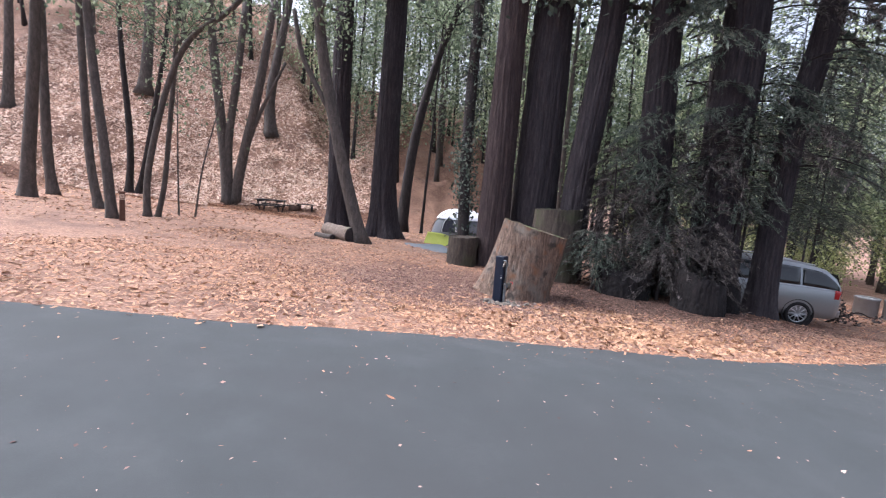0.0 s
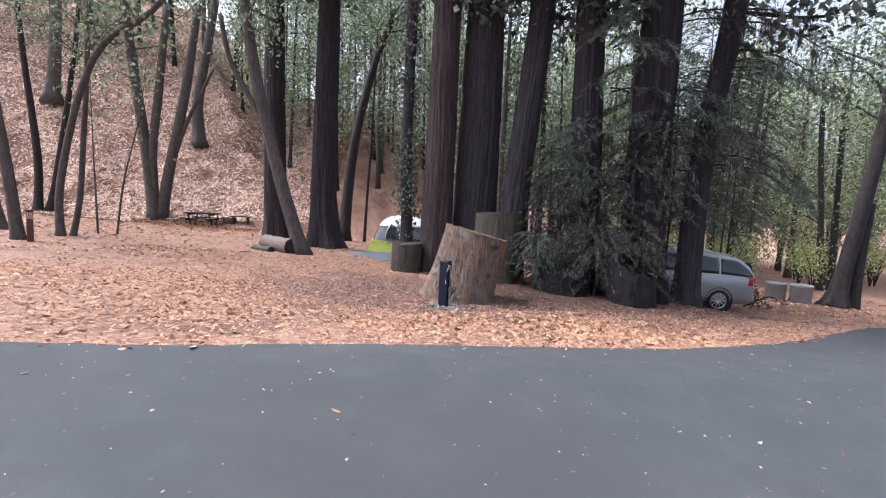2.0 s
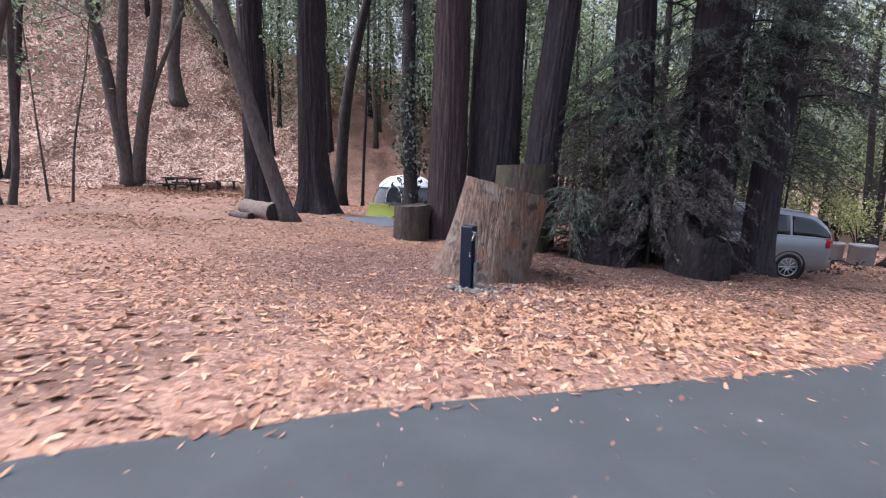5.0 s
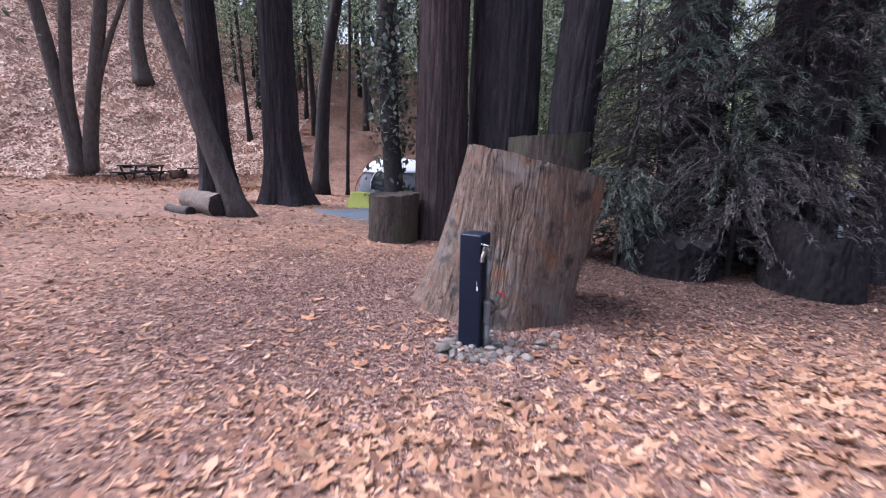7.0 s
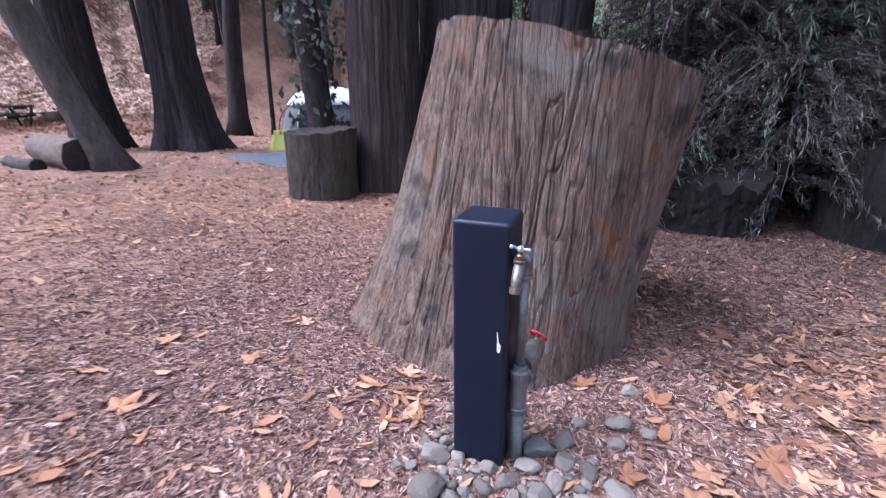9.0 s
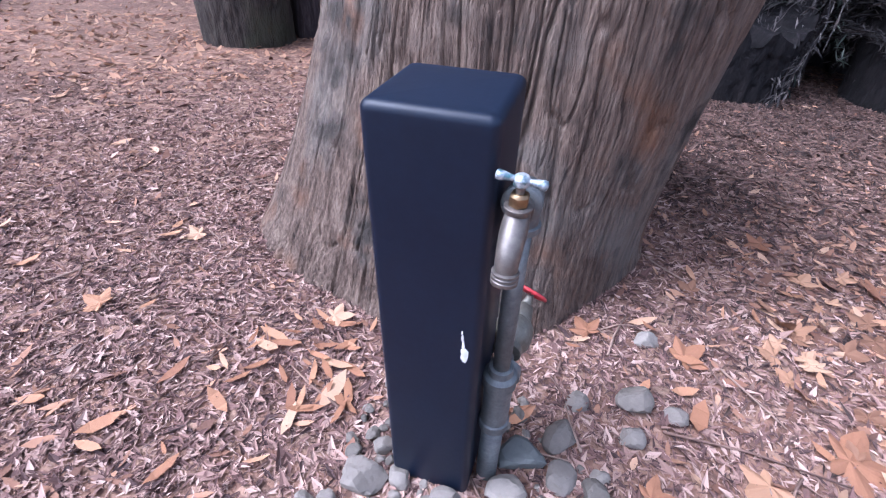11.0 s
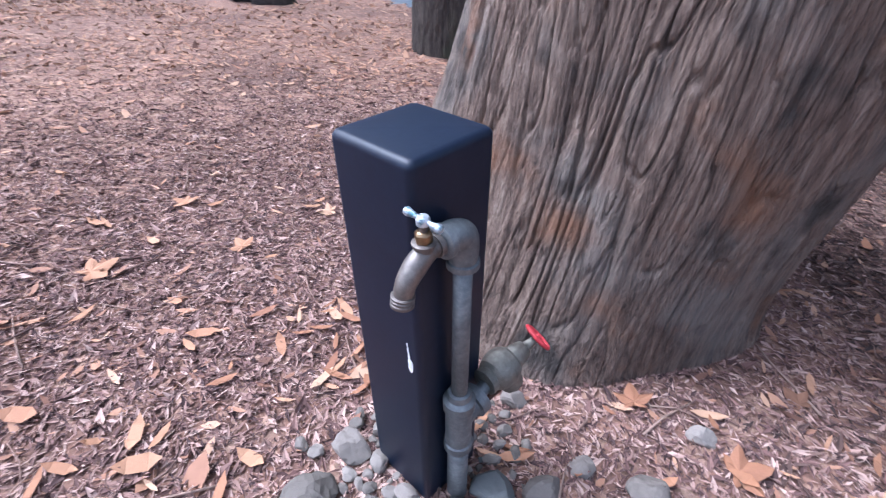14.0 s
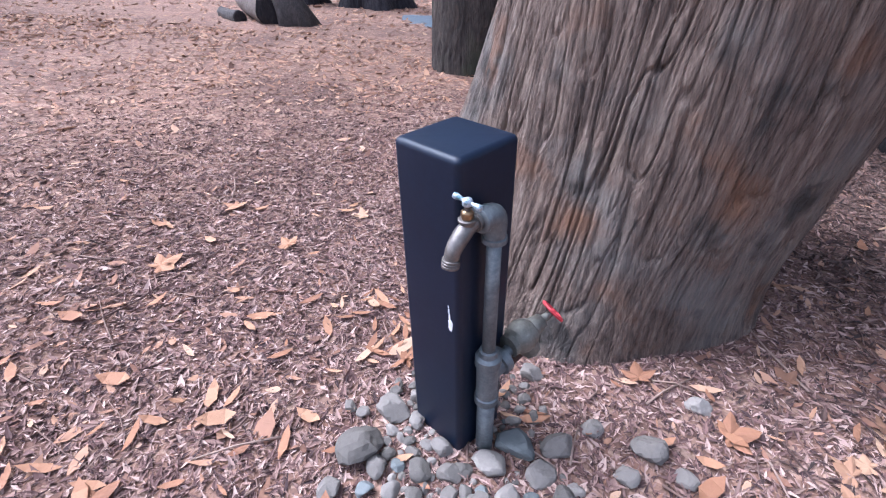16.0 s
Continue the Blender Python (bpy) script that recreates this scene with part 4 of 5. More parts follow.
def build_water_post():
    """Local axes: x and y along the post's faces; the tap stands on its -y face and points to -x."""
    z = float(terrain(*POST_AT))
    ob = thing("water_post", (*POST_AT, 0), "black square post with a brass tap and galvanised pipe among stones", "water tap", turn=(0, 0, POST_TURN))
    h, s = .893, .190
    # the sleeve, with rounded edges and a slightly crowned cap
    rings = [(-.3, 0), (.0, 0), (.4, 0), (h - .022, 0)] + [(h - .014 + .014 * math.sin(a), .014 * (1 - math.cos(a))) for a in np.linspace(0, np.pi / 2, 7)] + [(h + .0006, .03), (h + .0012, .06), (h + .0014, s / 2 - .012)]
    loops = []
    for zz, inset in rings:
        half, r = s / 2 - inset, max(.003, .015 - inset * .6)
        c = []
        for k in range(4):
            a0 = k * np.pi / 2
            cx, cy = (half - r) * (1, -1, -1, 1)[k], (half - r) * (1, 1, -1, -1)[k]
            c += [(cx + r * math.cos(a0 + t), cy + r * math.sin(a0 + t), zz) for t in np.linspace(0, np.pi / 2, 7)]
        loops.append(c)
    n, k = len(loops), 28
    i, j = np.meshgrid(np.arange(n - 1), np.arange(k), indexing="ij")
    j2 = (j + 1) % k
    q = np.stack([i * k + j, i * k + j2, (i + 1) * k + j2, (i + 1) * k + j], -1).reshape(-1, 4)
    v = np.vstack([np.array(loops).reshape(-1, 3), (0, 0, h + .0014)])
    fan = np.array([(n * k, (n - 1) * k + a, (n - 1) * k + (a + 1) % k) for a in range(k)])
    part("post_sleeve", make_mesh("post_sleeve", v, [q, fan]), BLACK_PAINT, ob)
    # riser on the -y face
    rx, ry = -.018, -.128
    tube_part("riser_pipe", [(rx, ry, .33), (rx, ry, .735)], .0172, GALVANISED, ob, "grey galvanised riser pipe")
    tube_part("lower_pipe", [(rx, ry, -.2), (rx, ry, .20)], .0255, GALVANISED, ob, "thicker galvanised pipe in the ground")
    tee = lathe_part("tee_fitting", [(.026, .0), (.034, .002), (.034, .024), (.030, .028), (.030, .145), (.035, .149), (.035, .176), (.031, .180), (.026, .184), (.024, .200), (.0165, .202)], GALVANISED, ob, (rx, ry, .162),
                     label="ribbed galvanised tee fitting")
    lathe_part("branch_collar", [(.029, .0), (.029, .036), (.038, .038), (.038, .062), (.028, .064)], GALVANISED, tee, (rx + .005, ry, .272), (1, 0, .12))
    # elbow at the top
    el = tube_part("elbow", [(rx, ry, .70), (rx, ry, .735), (rx - .006, ry, .758), (rx - .028, ry, .768), (rx - .05, ry, .768)], [.0245, .0255, .0265, .0255, .0245], GALVANISED, ob, "galvanised pipe elbow", 22, 20)
    lathe_part("elbow_rim", [(.024, 0), (.0285, .002), (.0285, .013), (.024, .015)], GALVANISED, el, (rx, ry, .694))
    lathe_part("elbow_rim", [(.024, 0), (.0285, .002), (.0285, .013), (.024, .015)], GALVANISED, el, (rx - .04, ry, .768), (-1, 0, 0))
    # the tap
    tx = rx - .085
    tap = tube_part("tap_body", [(rx - .05, ry, .768), (tx + .005, ry, .768), (tx - .018, ry, .756), (tx - .040, ry, .734), (tx - .048, ry, .710)], [.0135, .017, .0185, .0165, .0150], BRASS, ob, "tarnished brass tap with a curved spout", 22, 26)
    lathe_part("tap_collar", [(.0135, 0), (.019, .001), (.019, .010), (.0135, .011)], BRASS, tap, (rx - .056, ry, .768), (-1, 0, 0))
    lathe_part("hose_thread", [(.0150, 0), (.0185, .001), (.0185, .004), (.0165, .005), (.0185, .007), (.0185, .010), (.0165, .011), (.0185, .013), (.0185, .018), (.0150, .019)], BRASS, tap, (tx - .0475, ry, .716), (-.16, 0, -1))
    lathe_part("bonnet", [(.0155, 0), (.0155, .010), (.0185, .011), (.0185, .015), (.0150, .016)], BRASS, tap, (tx - .002, ry, .772))
    lathe_part("bonnet_nut", [(.0125, 0), (.0135, .002), (.0135, .014), (.0110, .018)], BRASS_BRIGHT, tap, (tx - .002, ry, .788), label="worn yellow brass nut", seg=6)
    lathe_part("tap_stem", [(.006, 0), (.006, .018)], BRASS, tap, (tx - .002, ry, .804))
    handle = lathe_part("tap_handle", [(.0085, 0), (.0105, .002), (.0105, .010), (.0085, .014), (.005, .016)], TEAL_METAL, tap, (tx - .002, ry, .816), label="teal painted tap handle with chipped arms")
    a = Vector((math.cos(radians(97)), math.sin(radians(97)), .16)).normalized()
    for k in (-1, 1):
        d = np.array(a) * k
        c = np.array((tx - .002, ry, .824))
        q = [c + d * t for t in (.006, .013, .021, .028, .032, .0335)]
        part("handle_arm", make_mesh("handle_arm", *tube(np.array(q), [.0045, .0042, .0058, .0072, .0060, .001], 14)), TEAL_METAL, handle)
    # branch, gate valve and red wheel behind
    vx, vz = .130, .305
    tube_part("branch_pipe", [(rx + .03, ry, .276), (vx - .03, ry, .300)], .0165, GALVANISED, ob, "short galvanised branch pipe")
    valve = lathe_part("gate_valve", [(.024, -.060), (.033, -.059), (.033, -.044), (.031, -.042), (.040, -.032), (.046, -.015), (.047, .004), (.044, .020), (.036, .032), (.028, .038), (.020, .040)], VALVE_METAL, ob, (vx + .0, ry, vz), (.97, -.05, .05),
                       label="dull brass gate valve body", seg=22)
    tube_part("valve_neck", [(vx + .01, ry - .002, vz + .004), (vx + .07, ry - .014, vz + .020)], [.036, .021], VALVE_METAL, valve)
    tube_part("valve_stem", [(vx + .07, ry - .014, vz + .020), (vx + .110, ry - .022, vz + .031)], [.014, .008], VALVE_METAL, valve)
    wheel = thing_wheel(valve, (vx + .110, ry - .022, vz + .031), (.66, -.30, .62))
    lathe_part("union_nut", [(.024, -.01), (.034, .0), (.036, .004), (.036, .030), (.030, .034), (.030, .050), (.022, .052)], VALVE_METAL, valve, (vx + .012, ry - .004, vz - .028), (.42, -.16, -.88), label="dull brass union nut", seg=8)
    tube_part("far_pipe", [(vx + .022, ry - .004, vz - .05), (vx - .01, ry + .03, vz - .12), (vx - .09, ry + .07, vz - .21), (vx - .10, ry + .07, vz - .36)], .018, RUST, ob, "rusty pipe going down into the ground")
    # scraped paint near the front edge
    rng = np.random.default_rng(3)
    for cx, cz, w, hh in ((-.089, .462, .010, .022), (-.089, .487, .004, .012), (-.089, .503, .003, .010), (-.089, .516, .002, .005)):
        pts = [(math.cos(t) * w * rng.uniform(.5, 1), math.sin(t) * hh * rng.uniform(.7, 1)) for t in np.linspace(0, 2 * np.pi, 11)[:-1]]
        y0 = -.066 + (.487 - cz) * -.12
        v = [(-s / 2 - .0012, y0 + p, cz + q) for p, q in pts] + [(-s / 2 - .0018, y0, cz)] + [(-s / 2 + .001, y0 + p, cz + q) for p, q in pts]
        f = np.array([(10, (i + 1) % 10, i) for i in range(10)])
        g = np.array([(i, (i + 1) % 10, 11 + (i + 1) % 10, 11 + i) for i in range(10)])
        part("paint_scrape", make_mesh("paint_scrape", v, [f, g], False), WHITE_CHIP, ob, "white scrape in the black surface")


def thing_wheel(parent, at, axis):
    """The red handwheel: a lobed rim, four spokes and a hub."""
    m = Matrix.Translation(at) @ Vector(axis).to_track_quat("Z", "Y").to_matrix().to_4x4()
    r3, tr = np.array(m.to_3x3()), np.array(m.translation)
    ang = np.linspace(0, 2 * np.pi, 41)
    rim = np.stack([np.cos(ang) * (.034 + .0012 * np.cos(ang * 9)), np.sin(ang) * (.034 + .0012 * np.cos(ang * 9)), np.full(41, .002)], -1) @ r3.T + tr
    pieces = [tube(rim, .0052, 10, False), turned([(.0005, -.004), (.009, -.004), (.010, .004), (.006, .008), (.0005, .008)], 14, m)]
    for k in range(4):
        a = k * np.pi / 2 + .4
        q = np.array([(math.cos(a) * d, math.sin(a) * d, .001) for d in (.006, .02, .033)]) @ r3.T + tr
        pieces.append(tube(q, .0042, 8))
    return part("handwheel", make_mesh("handwheel", *join(*pieces)), RED_PAINT, parent, "red painted handwheel")


build_water_post()


def build_stones():
    """River stones heaped round the post."""
    rng = np.random.default_rng(41)
    shapes = []
    for k in range(9):
        bm = bmesh.new()
        sq = np.array([1, rng.uniform(.7, .95), rng.uniform(.55, .8)])
        bmesh.ops.create_icosphere(bm, subdivisions=3, radius=1)
        flats = rng.normal(0, 1, (9 + k % 5, 3))
        flats /= np.linalg.norm(flats, axis=1)[:, None]
        reach = rng.uniform(.28, .44, len(flats))
        for v in bm.verts:
            p = np.array(v.co)
            c = np.maximum(flats @ p, .05)
            r = min(.5, float((reach / c).min()))
            v.co = Vector(tuple(p * r * 1.12 * sq * (1 + .05 * float(vnoise(p * 4 + k, 60)))))
        for f in bm.faces:
            f.smooth = False
        me = bpy.data.meshes.new("stone")
        bm.to_mesh(me)
        bm.free()
        me.materials.append(SLATE if k == 7 else STONE)
        shapes.append(me)
    placed = []

    def put(x, y, size, k=None):
        k = int(rng.integers(0, 9)) if k is None else k
        z = float(terrain(x, y)) + size * .16
        ob = new("stone", shapes[k])
        s = size
        ob.matrix_basis = pose(x, y, z, rng.uniform(-14, 14), rng.uniform(-14, 14), rng.uniform(0, 360)) @ Matrix.Diagonal((s, s, s, 1))
        tagged(ob, "blue-grey river stone half sunk in litter by the post" if k == 7 else "grey rounded river stone half sunk in litter by the post", "stone", "stones round the water post")
        placed.append((x, y, size))
    for x, y, s, k in ((.915, 8.74, .175, 1), (.97, 8.90, .145, 4), (1.06, 8.875, .08, 2), (1.37, 8.845, .165, 7), (.975, 8.695, .085, 8), (1.032, 8.715, .062, 7), (1.10, 8.71, .09, 0), (1.185, 8.715, .085, 2),
                       (1.15, 8.79, .09, 5), (.96, 8.63, .07, 7), (1.44, 8.765, .12, 3), (1.77, 8.91, .13, 0), (1.50, 8.86, .135, 5), (1.97, 9.11, .10, 2), (1.41, 9.15, .11, 4), (1.69, 8.81, .09, 1),
                       (1.30, 8.765, .13, 3), (1.22, 8.74, .07, 8), (1.035, 8.64, .07, 8), (1.10, 8.63, .075, 1), (1.36, 8.67, .12, 5), (1.50, 8.70, .10, 2), (1.28, 8.63, .11, 0), (1.19, 8.61, .085, 4),
                       (.87, 8.61, .09, 3), (1.60, 8.95, .10, 8), (1.86, 8.83, .09, 3), (1.02, 8.56, .08, 2), (1.12, 8.53, .10, 5), (1.25, 8.53, .09, 7), (1.40, 8.56, .11, 1), (1.55, 8.58, .13, 0)):
        put(x, y, s * .80, k)
    for _ in range(3000):
        a, d = rng.uniform(0, 2 * np.pi), abs(rng.normal(.06, .085)) + .09
        x, y = POST_AT[0] + .02 + math.cos(a) * d, POST_AT[1] - .12 + math.sin(a) * d
        s = rng.uniform(.022, .062)
        u = math.cos(radians(POST_TURN)) * (x - POST_AT[0]) + math.sin(radians(POST_TURN)) * (y - POST_AT[1])
        w = -math.sin(radians(POST_TURN)) * (x - POST_AT[0]) + math.cos(radians(POST_TURN)) * (y - POST_AT[1])
        if max(abs(u), abs(w)) < .09 + s * .5 or math.hypot(u + .018, w + .126) < .03 + s * .5:
            continue
        if all((x - p) ** 2 + (y - q) ** 2 > ((s + g) * .41) ** 2 for p, q, g in placed):
            put(x, y, s)
        if len(placed) > 120:
            break


build_stones()


# ---------------------------------------------------------------- campsite things
def build_picnic_table(at, turn):
    z = float(terrain(*at))
    ob = thing("picnic_table", (*at, z), "dark weathered wooden picnic table with attached benches", "table", turn=(0, 0, turn))
    for k in range(5):
        part("top_plank", box_bm((1.85, .138, .06), .008, 1, Matrix.Translation((0, (k - 2) * .145, .74))), TABLE_WOOD, ob)
    for side in (-1, 1):
        for k in range(2):
            part("bench_plank", box_bm((1.85, .135, .06), .008, 1, Matrix.Translation((0, side * (.66 + k * .14), .44))), TABLE_WOOD, ob)
    for x in (-.62, .62):
        part("cross_beam", box_bm((.045, 1.6, .10), .005, 1, Matrix.Translation((x, 0, .37))), TABLE_WOOD, ob)
        part("top_beam", box_bm((.045, .70, .09), .005, 1, Matrix.Translation((x, 0, .67))), TABLE_WOOD, ob)
        for side in (-1, 1):
            part("leg", box_bm((.045, .10, .86), .005, 1, pose(x + .047, side * .42, .345, -side * 27, 0, 0)), TABLE_WOOD, ob)


def build_fire_ring(at):
    ob = thing("fire_ring", (*at, float(terrain(*at))), "rusty steel fire ring beside the picnic table", "fire pit")
    part("ring", make_mesh("ring", *turned([(.40, -.05), (.40, .30), (.375, .30), (.375, -.05)], 28)), RUST, ob)
    grate = [tube(np.array([(-.38, y, .32), (.38, y, .32)]), .008, 6) for y in np.linspace(-.16, .16, 6)]
    part("grate", make_mesh("grate", *join(*grate)), RUST, ob)


def build_bench(at, turn):
    ob = thing("bench", (*at, float(terrain(*at))), "low dark wooden bench behind the picnic table", "bench", turn=(0, 0, turn))
    for k in (-1, 1):
        part("seat_plank", box_bm((1.3, .13, .045), .006, 1, Matrix.Translation((0, k * .07, .40))), TABLE_WOOD, ob)
        part("leg", box_bm((.09, .26, .42), .006, 1, Matrix.Translation((k * .45, 0, .17))), TABLE_WOOD, ob)


def build_marker_post(at):
    ob = thing("marker_post", (*at, float(terrain(*at))), "short brown wooden campsite marker post with pale top band", "sign post", turn=(0, 0, 35))
    part("post", box_bm((.15, .15, .95), .01, 2, Matrix.Translation((0, 0, .375))), SIGN_WOOD, ob)
    part("cap", box_bm((.20, .20, .05), .012, 2, Matrix.Translation((0, 0, .872))), SIGN_WOOD, ob)
    plate = part("number_plate", box_bm((.12, .008, .12), .003, 1, Matrix.Translation((0, -.08, .76))), SIGN_PALE, ob, "pale number plate")
    for k in (-.018, .018):
        part("bar", box_bm((.016, .003, .06), .001, 1, Matrix.Translation((k, -.0862, .76))), SIGN_WOOD, plate)
    part("band", box_bm((.158, .158, .03), .004, 1, Matrix.Translation((0, 0, .665))), SIGN_PALE, ob)


def cloth(name, fn, nu, nv, material, parent, label="", thick=.006):
    """A sheet from fn(u, v), with thickness."""
    u, v = np.meshgrid(np.linspace(0, 1, nu), np.linspace(0, 1, nv), indexing="ij")
    p = fn(u, v)
    p = np.stack(p, -1).reshape(-1, 3)
    i, j = np.meshgrid(np.arange(nu - 1), np.arange(nv - 1), indexing="ij")
    q = np.stack([i * nv + j, (i + 1) * nv + j, (i + 1) * nv + j + 1, i * nv + j + 1], -1).reshape(-1, 4)
    me = make_mesh(name, p, [q])
    ob = part(name, me, material, parent, label)
    s = ob.modifiers.new("thickness", "SOLIDIFY")
    s.thickness = thick
    return ob


def build_tent(at, turn):
    """A cabin tent: domed body, pale fly over the top, a lime front below, with an arched mesh door."""
    z = float(terrain(*at))
    ob = thing("tent", (*at, z), "grey dome tent with pale fly and lime green front panel", "tent", turn=(0, 0, turn))
    w, d, h = 1.52, 1.5, 1.75

    def shell(scale, low, high):
        def fn(u, v):
            a = u * 2 * np.pi
            t = low + (high - low) * v
            c = np.cos(t * np.pi / 2) ** .62
            k = (np.abs(np.cos(a)) ** 3.2 + np.abs(np.sin(a)) ** 3.2) ** (-1 / 3.2)
            n = .025 * vnoise(np.stack([np.cos(a) * 3, np.sin(a) * 3, t * 4], -1), 77)
            return (w * scale * c * np.cos(a) * k + n, d * scale * c * np.sin(a) * k + n, h * (scale - .01) * np.sin(t * np.pi / 2) + 0 * a)
        return fn
    cloth("tent_body", shell(1, 0, .97), 49, 18, TENT_GREY, ob, "grey tent cloth")
    cloth("fly", shell(1.035, .52, 1.0), 49, 12, TENT_WHITE, ob, "pale rain fly")

    def front(u, v):
        x = -w * .98 - .24 + .16 * v + u * (1.25 - .2 * v)
        zz = .04 + v * .62
        return (x, -d * 1.02 - .5 * (1 - v) ** 1.4 + .04 * np.sin(u * 7 + v * 2), zz - .12 * u * v + .05 * np.sin(u * np.pi) * v)
    cloth("front_panel", front, 14, 8, TENT_LIME, ob, "lime green front panel")
    arch = np.array([(math.cos(t) * .34 - .55, -d * 1.06 + (math.sin(t) * .62) * .22, .72 + math.sin(t) * .68) for t in np.linspace(0, np.pi, 22)])
    part("door_trim", make_mesh("door_trim", *tube(arch, .022, 8)), TENT_WHITE, ob, "pale arched door trim")

    def door(u, v):
        t = u * np.pi
        return (math.e * 0 + np.cos(t) * .33 * v - .55, -d * 1.045 + np.sin(t) * .62 * v * .22, .72 + np.sin(t) * .66 * v)
    cloth("mesh_door", door, 20, 5, TENT_MESH, ob, "dark mesh door")
    for x, y in ((-w, -d), (w, -d), (w, d), (-w, d)):
        q = spline([(x * .98, y * .98, 0), (x * .86, y * .86, h * .62), (x * .3, y * .3, h * 1.04)], 14)
        part("tent_pole", make_mesh("tent_pole", *tube(q, .012, 7)), CAR_BLACK, ob)


def build_tarp(at, turn):
    ob = thing("ground_tarp", (*at, float(terrain(*at))), "blue-grey ground tarp spread before the tent", "tarp", turn=(0, 0, turn))

    def fn(u, v):
        x, y = (u - .5) * 1.7, (v - .5) * 2.6
        return (x, y, .035 + .018 * vnoise(np.stack([x * 3, y * 3, x * 0], -1), 4) - .055 * y * 0)
    cloth("sheet", fn, 24, 30, TARP, ob)


def build_concrete_ring(at, r, h, label):
    ob = thing("concrete_ring", (*at, float(terrain(*at))), label, "concrete ring", "concrete rings")
    part("wall", make_mesh("wall", *turned([(r * .97, -.06), (r, -.05), (r, h - .10), (r * 1.045, h - .09), (r * 1.045, h - .012), (r * 1.03, h), (r * .86, h), (r * .84, h - .012), (r * .84, .1)], 40)), CONCRETE, ob)
    part("fill", make_mesh("fill", *turned([(r * .85, h - .05), (r * .5, h - .04), (.001, h - .03)], 24)), CONCRETE, ob)


# ---------------------------------------------------------------- the car
def build_car(at, turn):
    """A silver minivan. Local axes: x ahead, y to its left, z up; the origin is under its rear axle."""
    ob = thing("minivan", (*at, float(terrain(*at))), "silver minivan parked among the redwoods", "car", turn=(0, -3, turn))
    ob.scale = (1.08, 1.11, 1.11)
    xs = np.array([-1.04, -1.02, -.96, -.85, -.6, -.3, 0, .4, .9, 1.4, 1.9, 2.3, 2.6, 2.85, 3.1, 3.4, 3.7, 3.9, 3.97])
    bottom = np.interp(xs, [-1.04, -.9, 0, 3, 3.97], [.36, .27, .24, .22, .30])
    belt = np.interp(xs, [-1.04, -.9, 0, 2.2, 2.9, 3.4, 3.8, 3.97], [1.00, 1.08, 1.08, 1.02, 1.00, .95, .80, .66])
    roof = np.interp(xs, [-1.04, -.96, -.85, -.6, -.3, .4, 1.4, 1.9, 2.3, 2.6, 2.85, 3.1, 3.97], [1.02, 1.18, 1.40, 1.60, 1.66, 1.71, 1.71, 1.67, 1.52, 1.36, 1.18, 1.03, .70])
    roof = np.maximum(roof, belt + .015)
    wide = np.interp(xs, [-1.04, -.96, -.6, .5, 2.5, 3.5, 3.97], [.80, .90, .96, .985, .985, .93, .72])
    rows = []
    for x, b, m, t, w in zip(xs, bottom, belt, roof, wide):
        g = min(1.0, (t - m) / .62)
        half = [(w * .80, b), (w * .96, b + .04), (w, b + .22), (w * 1.0, (b + m) / 2 + .06), (w * .985, m - .05), (w * .965, m), (w * (.965 - .10 * g), m + (t - m) * .55), (w * (.965 - .20 * g), m + (t - m) * .86),
                (w * (.965 - .30 * g), m + (t - m) * .97), (w * .35, t), (0, t + .008)]
        rows.append([(x, y, zz) for y, zz in half] + [(x, -y, zz) for y, zz in half[-2::-1]])
    v = np.array(rows)
    n, k, _ = v.shape
    i, j = np.meshgrid(np.arange(n - 1), np.arange(k - 1), indexing="ij")
    q = np.stack([i * k + j, i * k + j + 1, (i + 1) * k + j + 1, (i + 1) * k + j], -1).reshape(-1, 4)
    ends = [np.array([(0, a, a + 1) for a in range(1, k - 1)]), np.array([((n - 1) * k, (n - 1) * k + a + 1, (n - 1) * k + a) for a in range(1, k - 1)])]
    part("body", make_mesh("body", v.reshape(-1, 3), [q] + ends), CAR_PAINT, ob)

    def side_at(x, f, y_sign=1, out=.006):
        """A place on the side glass, f from the belt up to the roof."""
        w, m, t = np.interp(x, xs, wide), np.interp(x, xs, belt), np.interp(x, xs, roof)
        g = min(1.0, (t - m) / .62)
        ww = np.interp(f, [0, .55, .86, .97], [w * .965, w * (.965 - .10 * g), w * (.965 - .20 * g), w * (.965 - .30 * g)])
        return (x, y_sign * (ww + out), m + (t - m) * f)
    for sgn in (1, -1):
        for a, b in ((-.92, .02), (.08, 1.02), (1.08, 2.18)):
            pts = []
            cols = np.linspace(a, b, 9)
            for x in cols:
                top = .80 if x > -.45 else .80 - (-.45 - x) * .5
                for f in np.linspace(.06, top, 6):
                    pts.append(side_at(x, f, sgn))
            i, j = np.meshgrid(np.arange(8), np.arange(5), indexing="ij")
            q = np.stack([i * 6 + j, (i + 1) * 6 + j, (i + 1) * 6 + j + 1, i * 6 + j + 1], -1).reshape(-1, 4)
            g = part("side_window", make_mesh("side_window", pts, [q]), CAR_GLASS, ob, "dark tinted side window")
            sm = g.modifiers.new("thickness", "SOLIDIFY")
            sm.thickness, sm.offset = .008, 0
        part("belt_trim", make_mesh("belt_trim", *tube(np.array([side_at(x, .025, sgn, .004) for x in np.linspace(-.85, 2.3, 14)]), .010, 6)), ALLOY, ob)
        part("roof_rail", make_mesh("roof_rail", *tube(spline([side_at(x, .97, sgn, -.06)[:2] + (side_at(x, .97)[2] + .035,) for x in (-.35, .5, 1.2, 1.8)], 16), .016, 8)), ALLOY, ob)
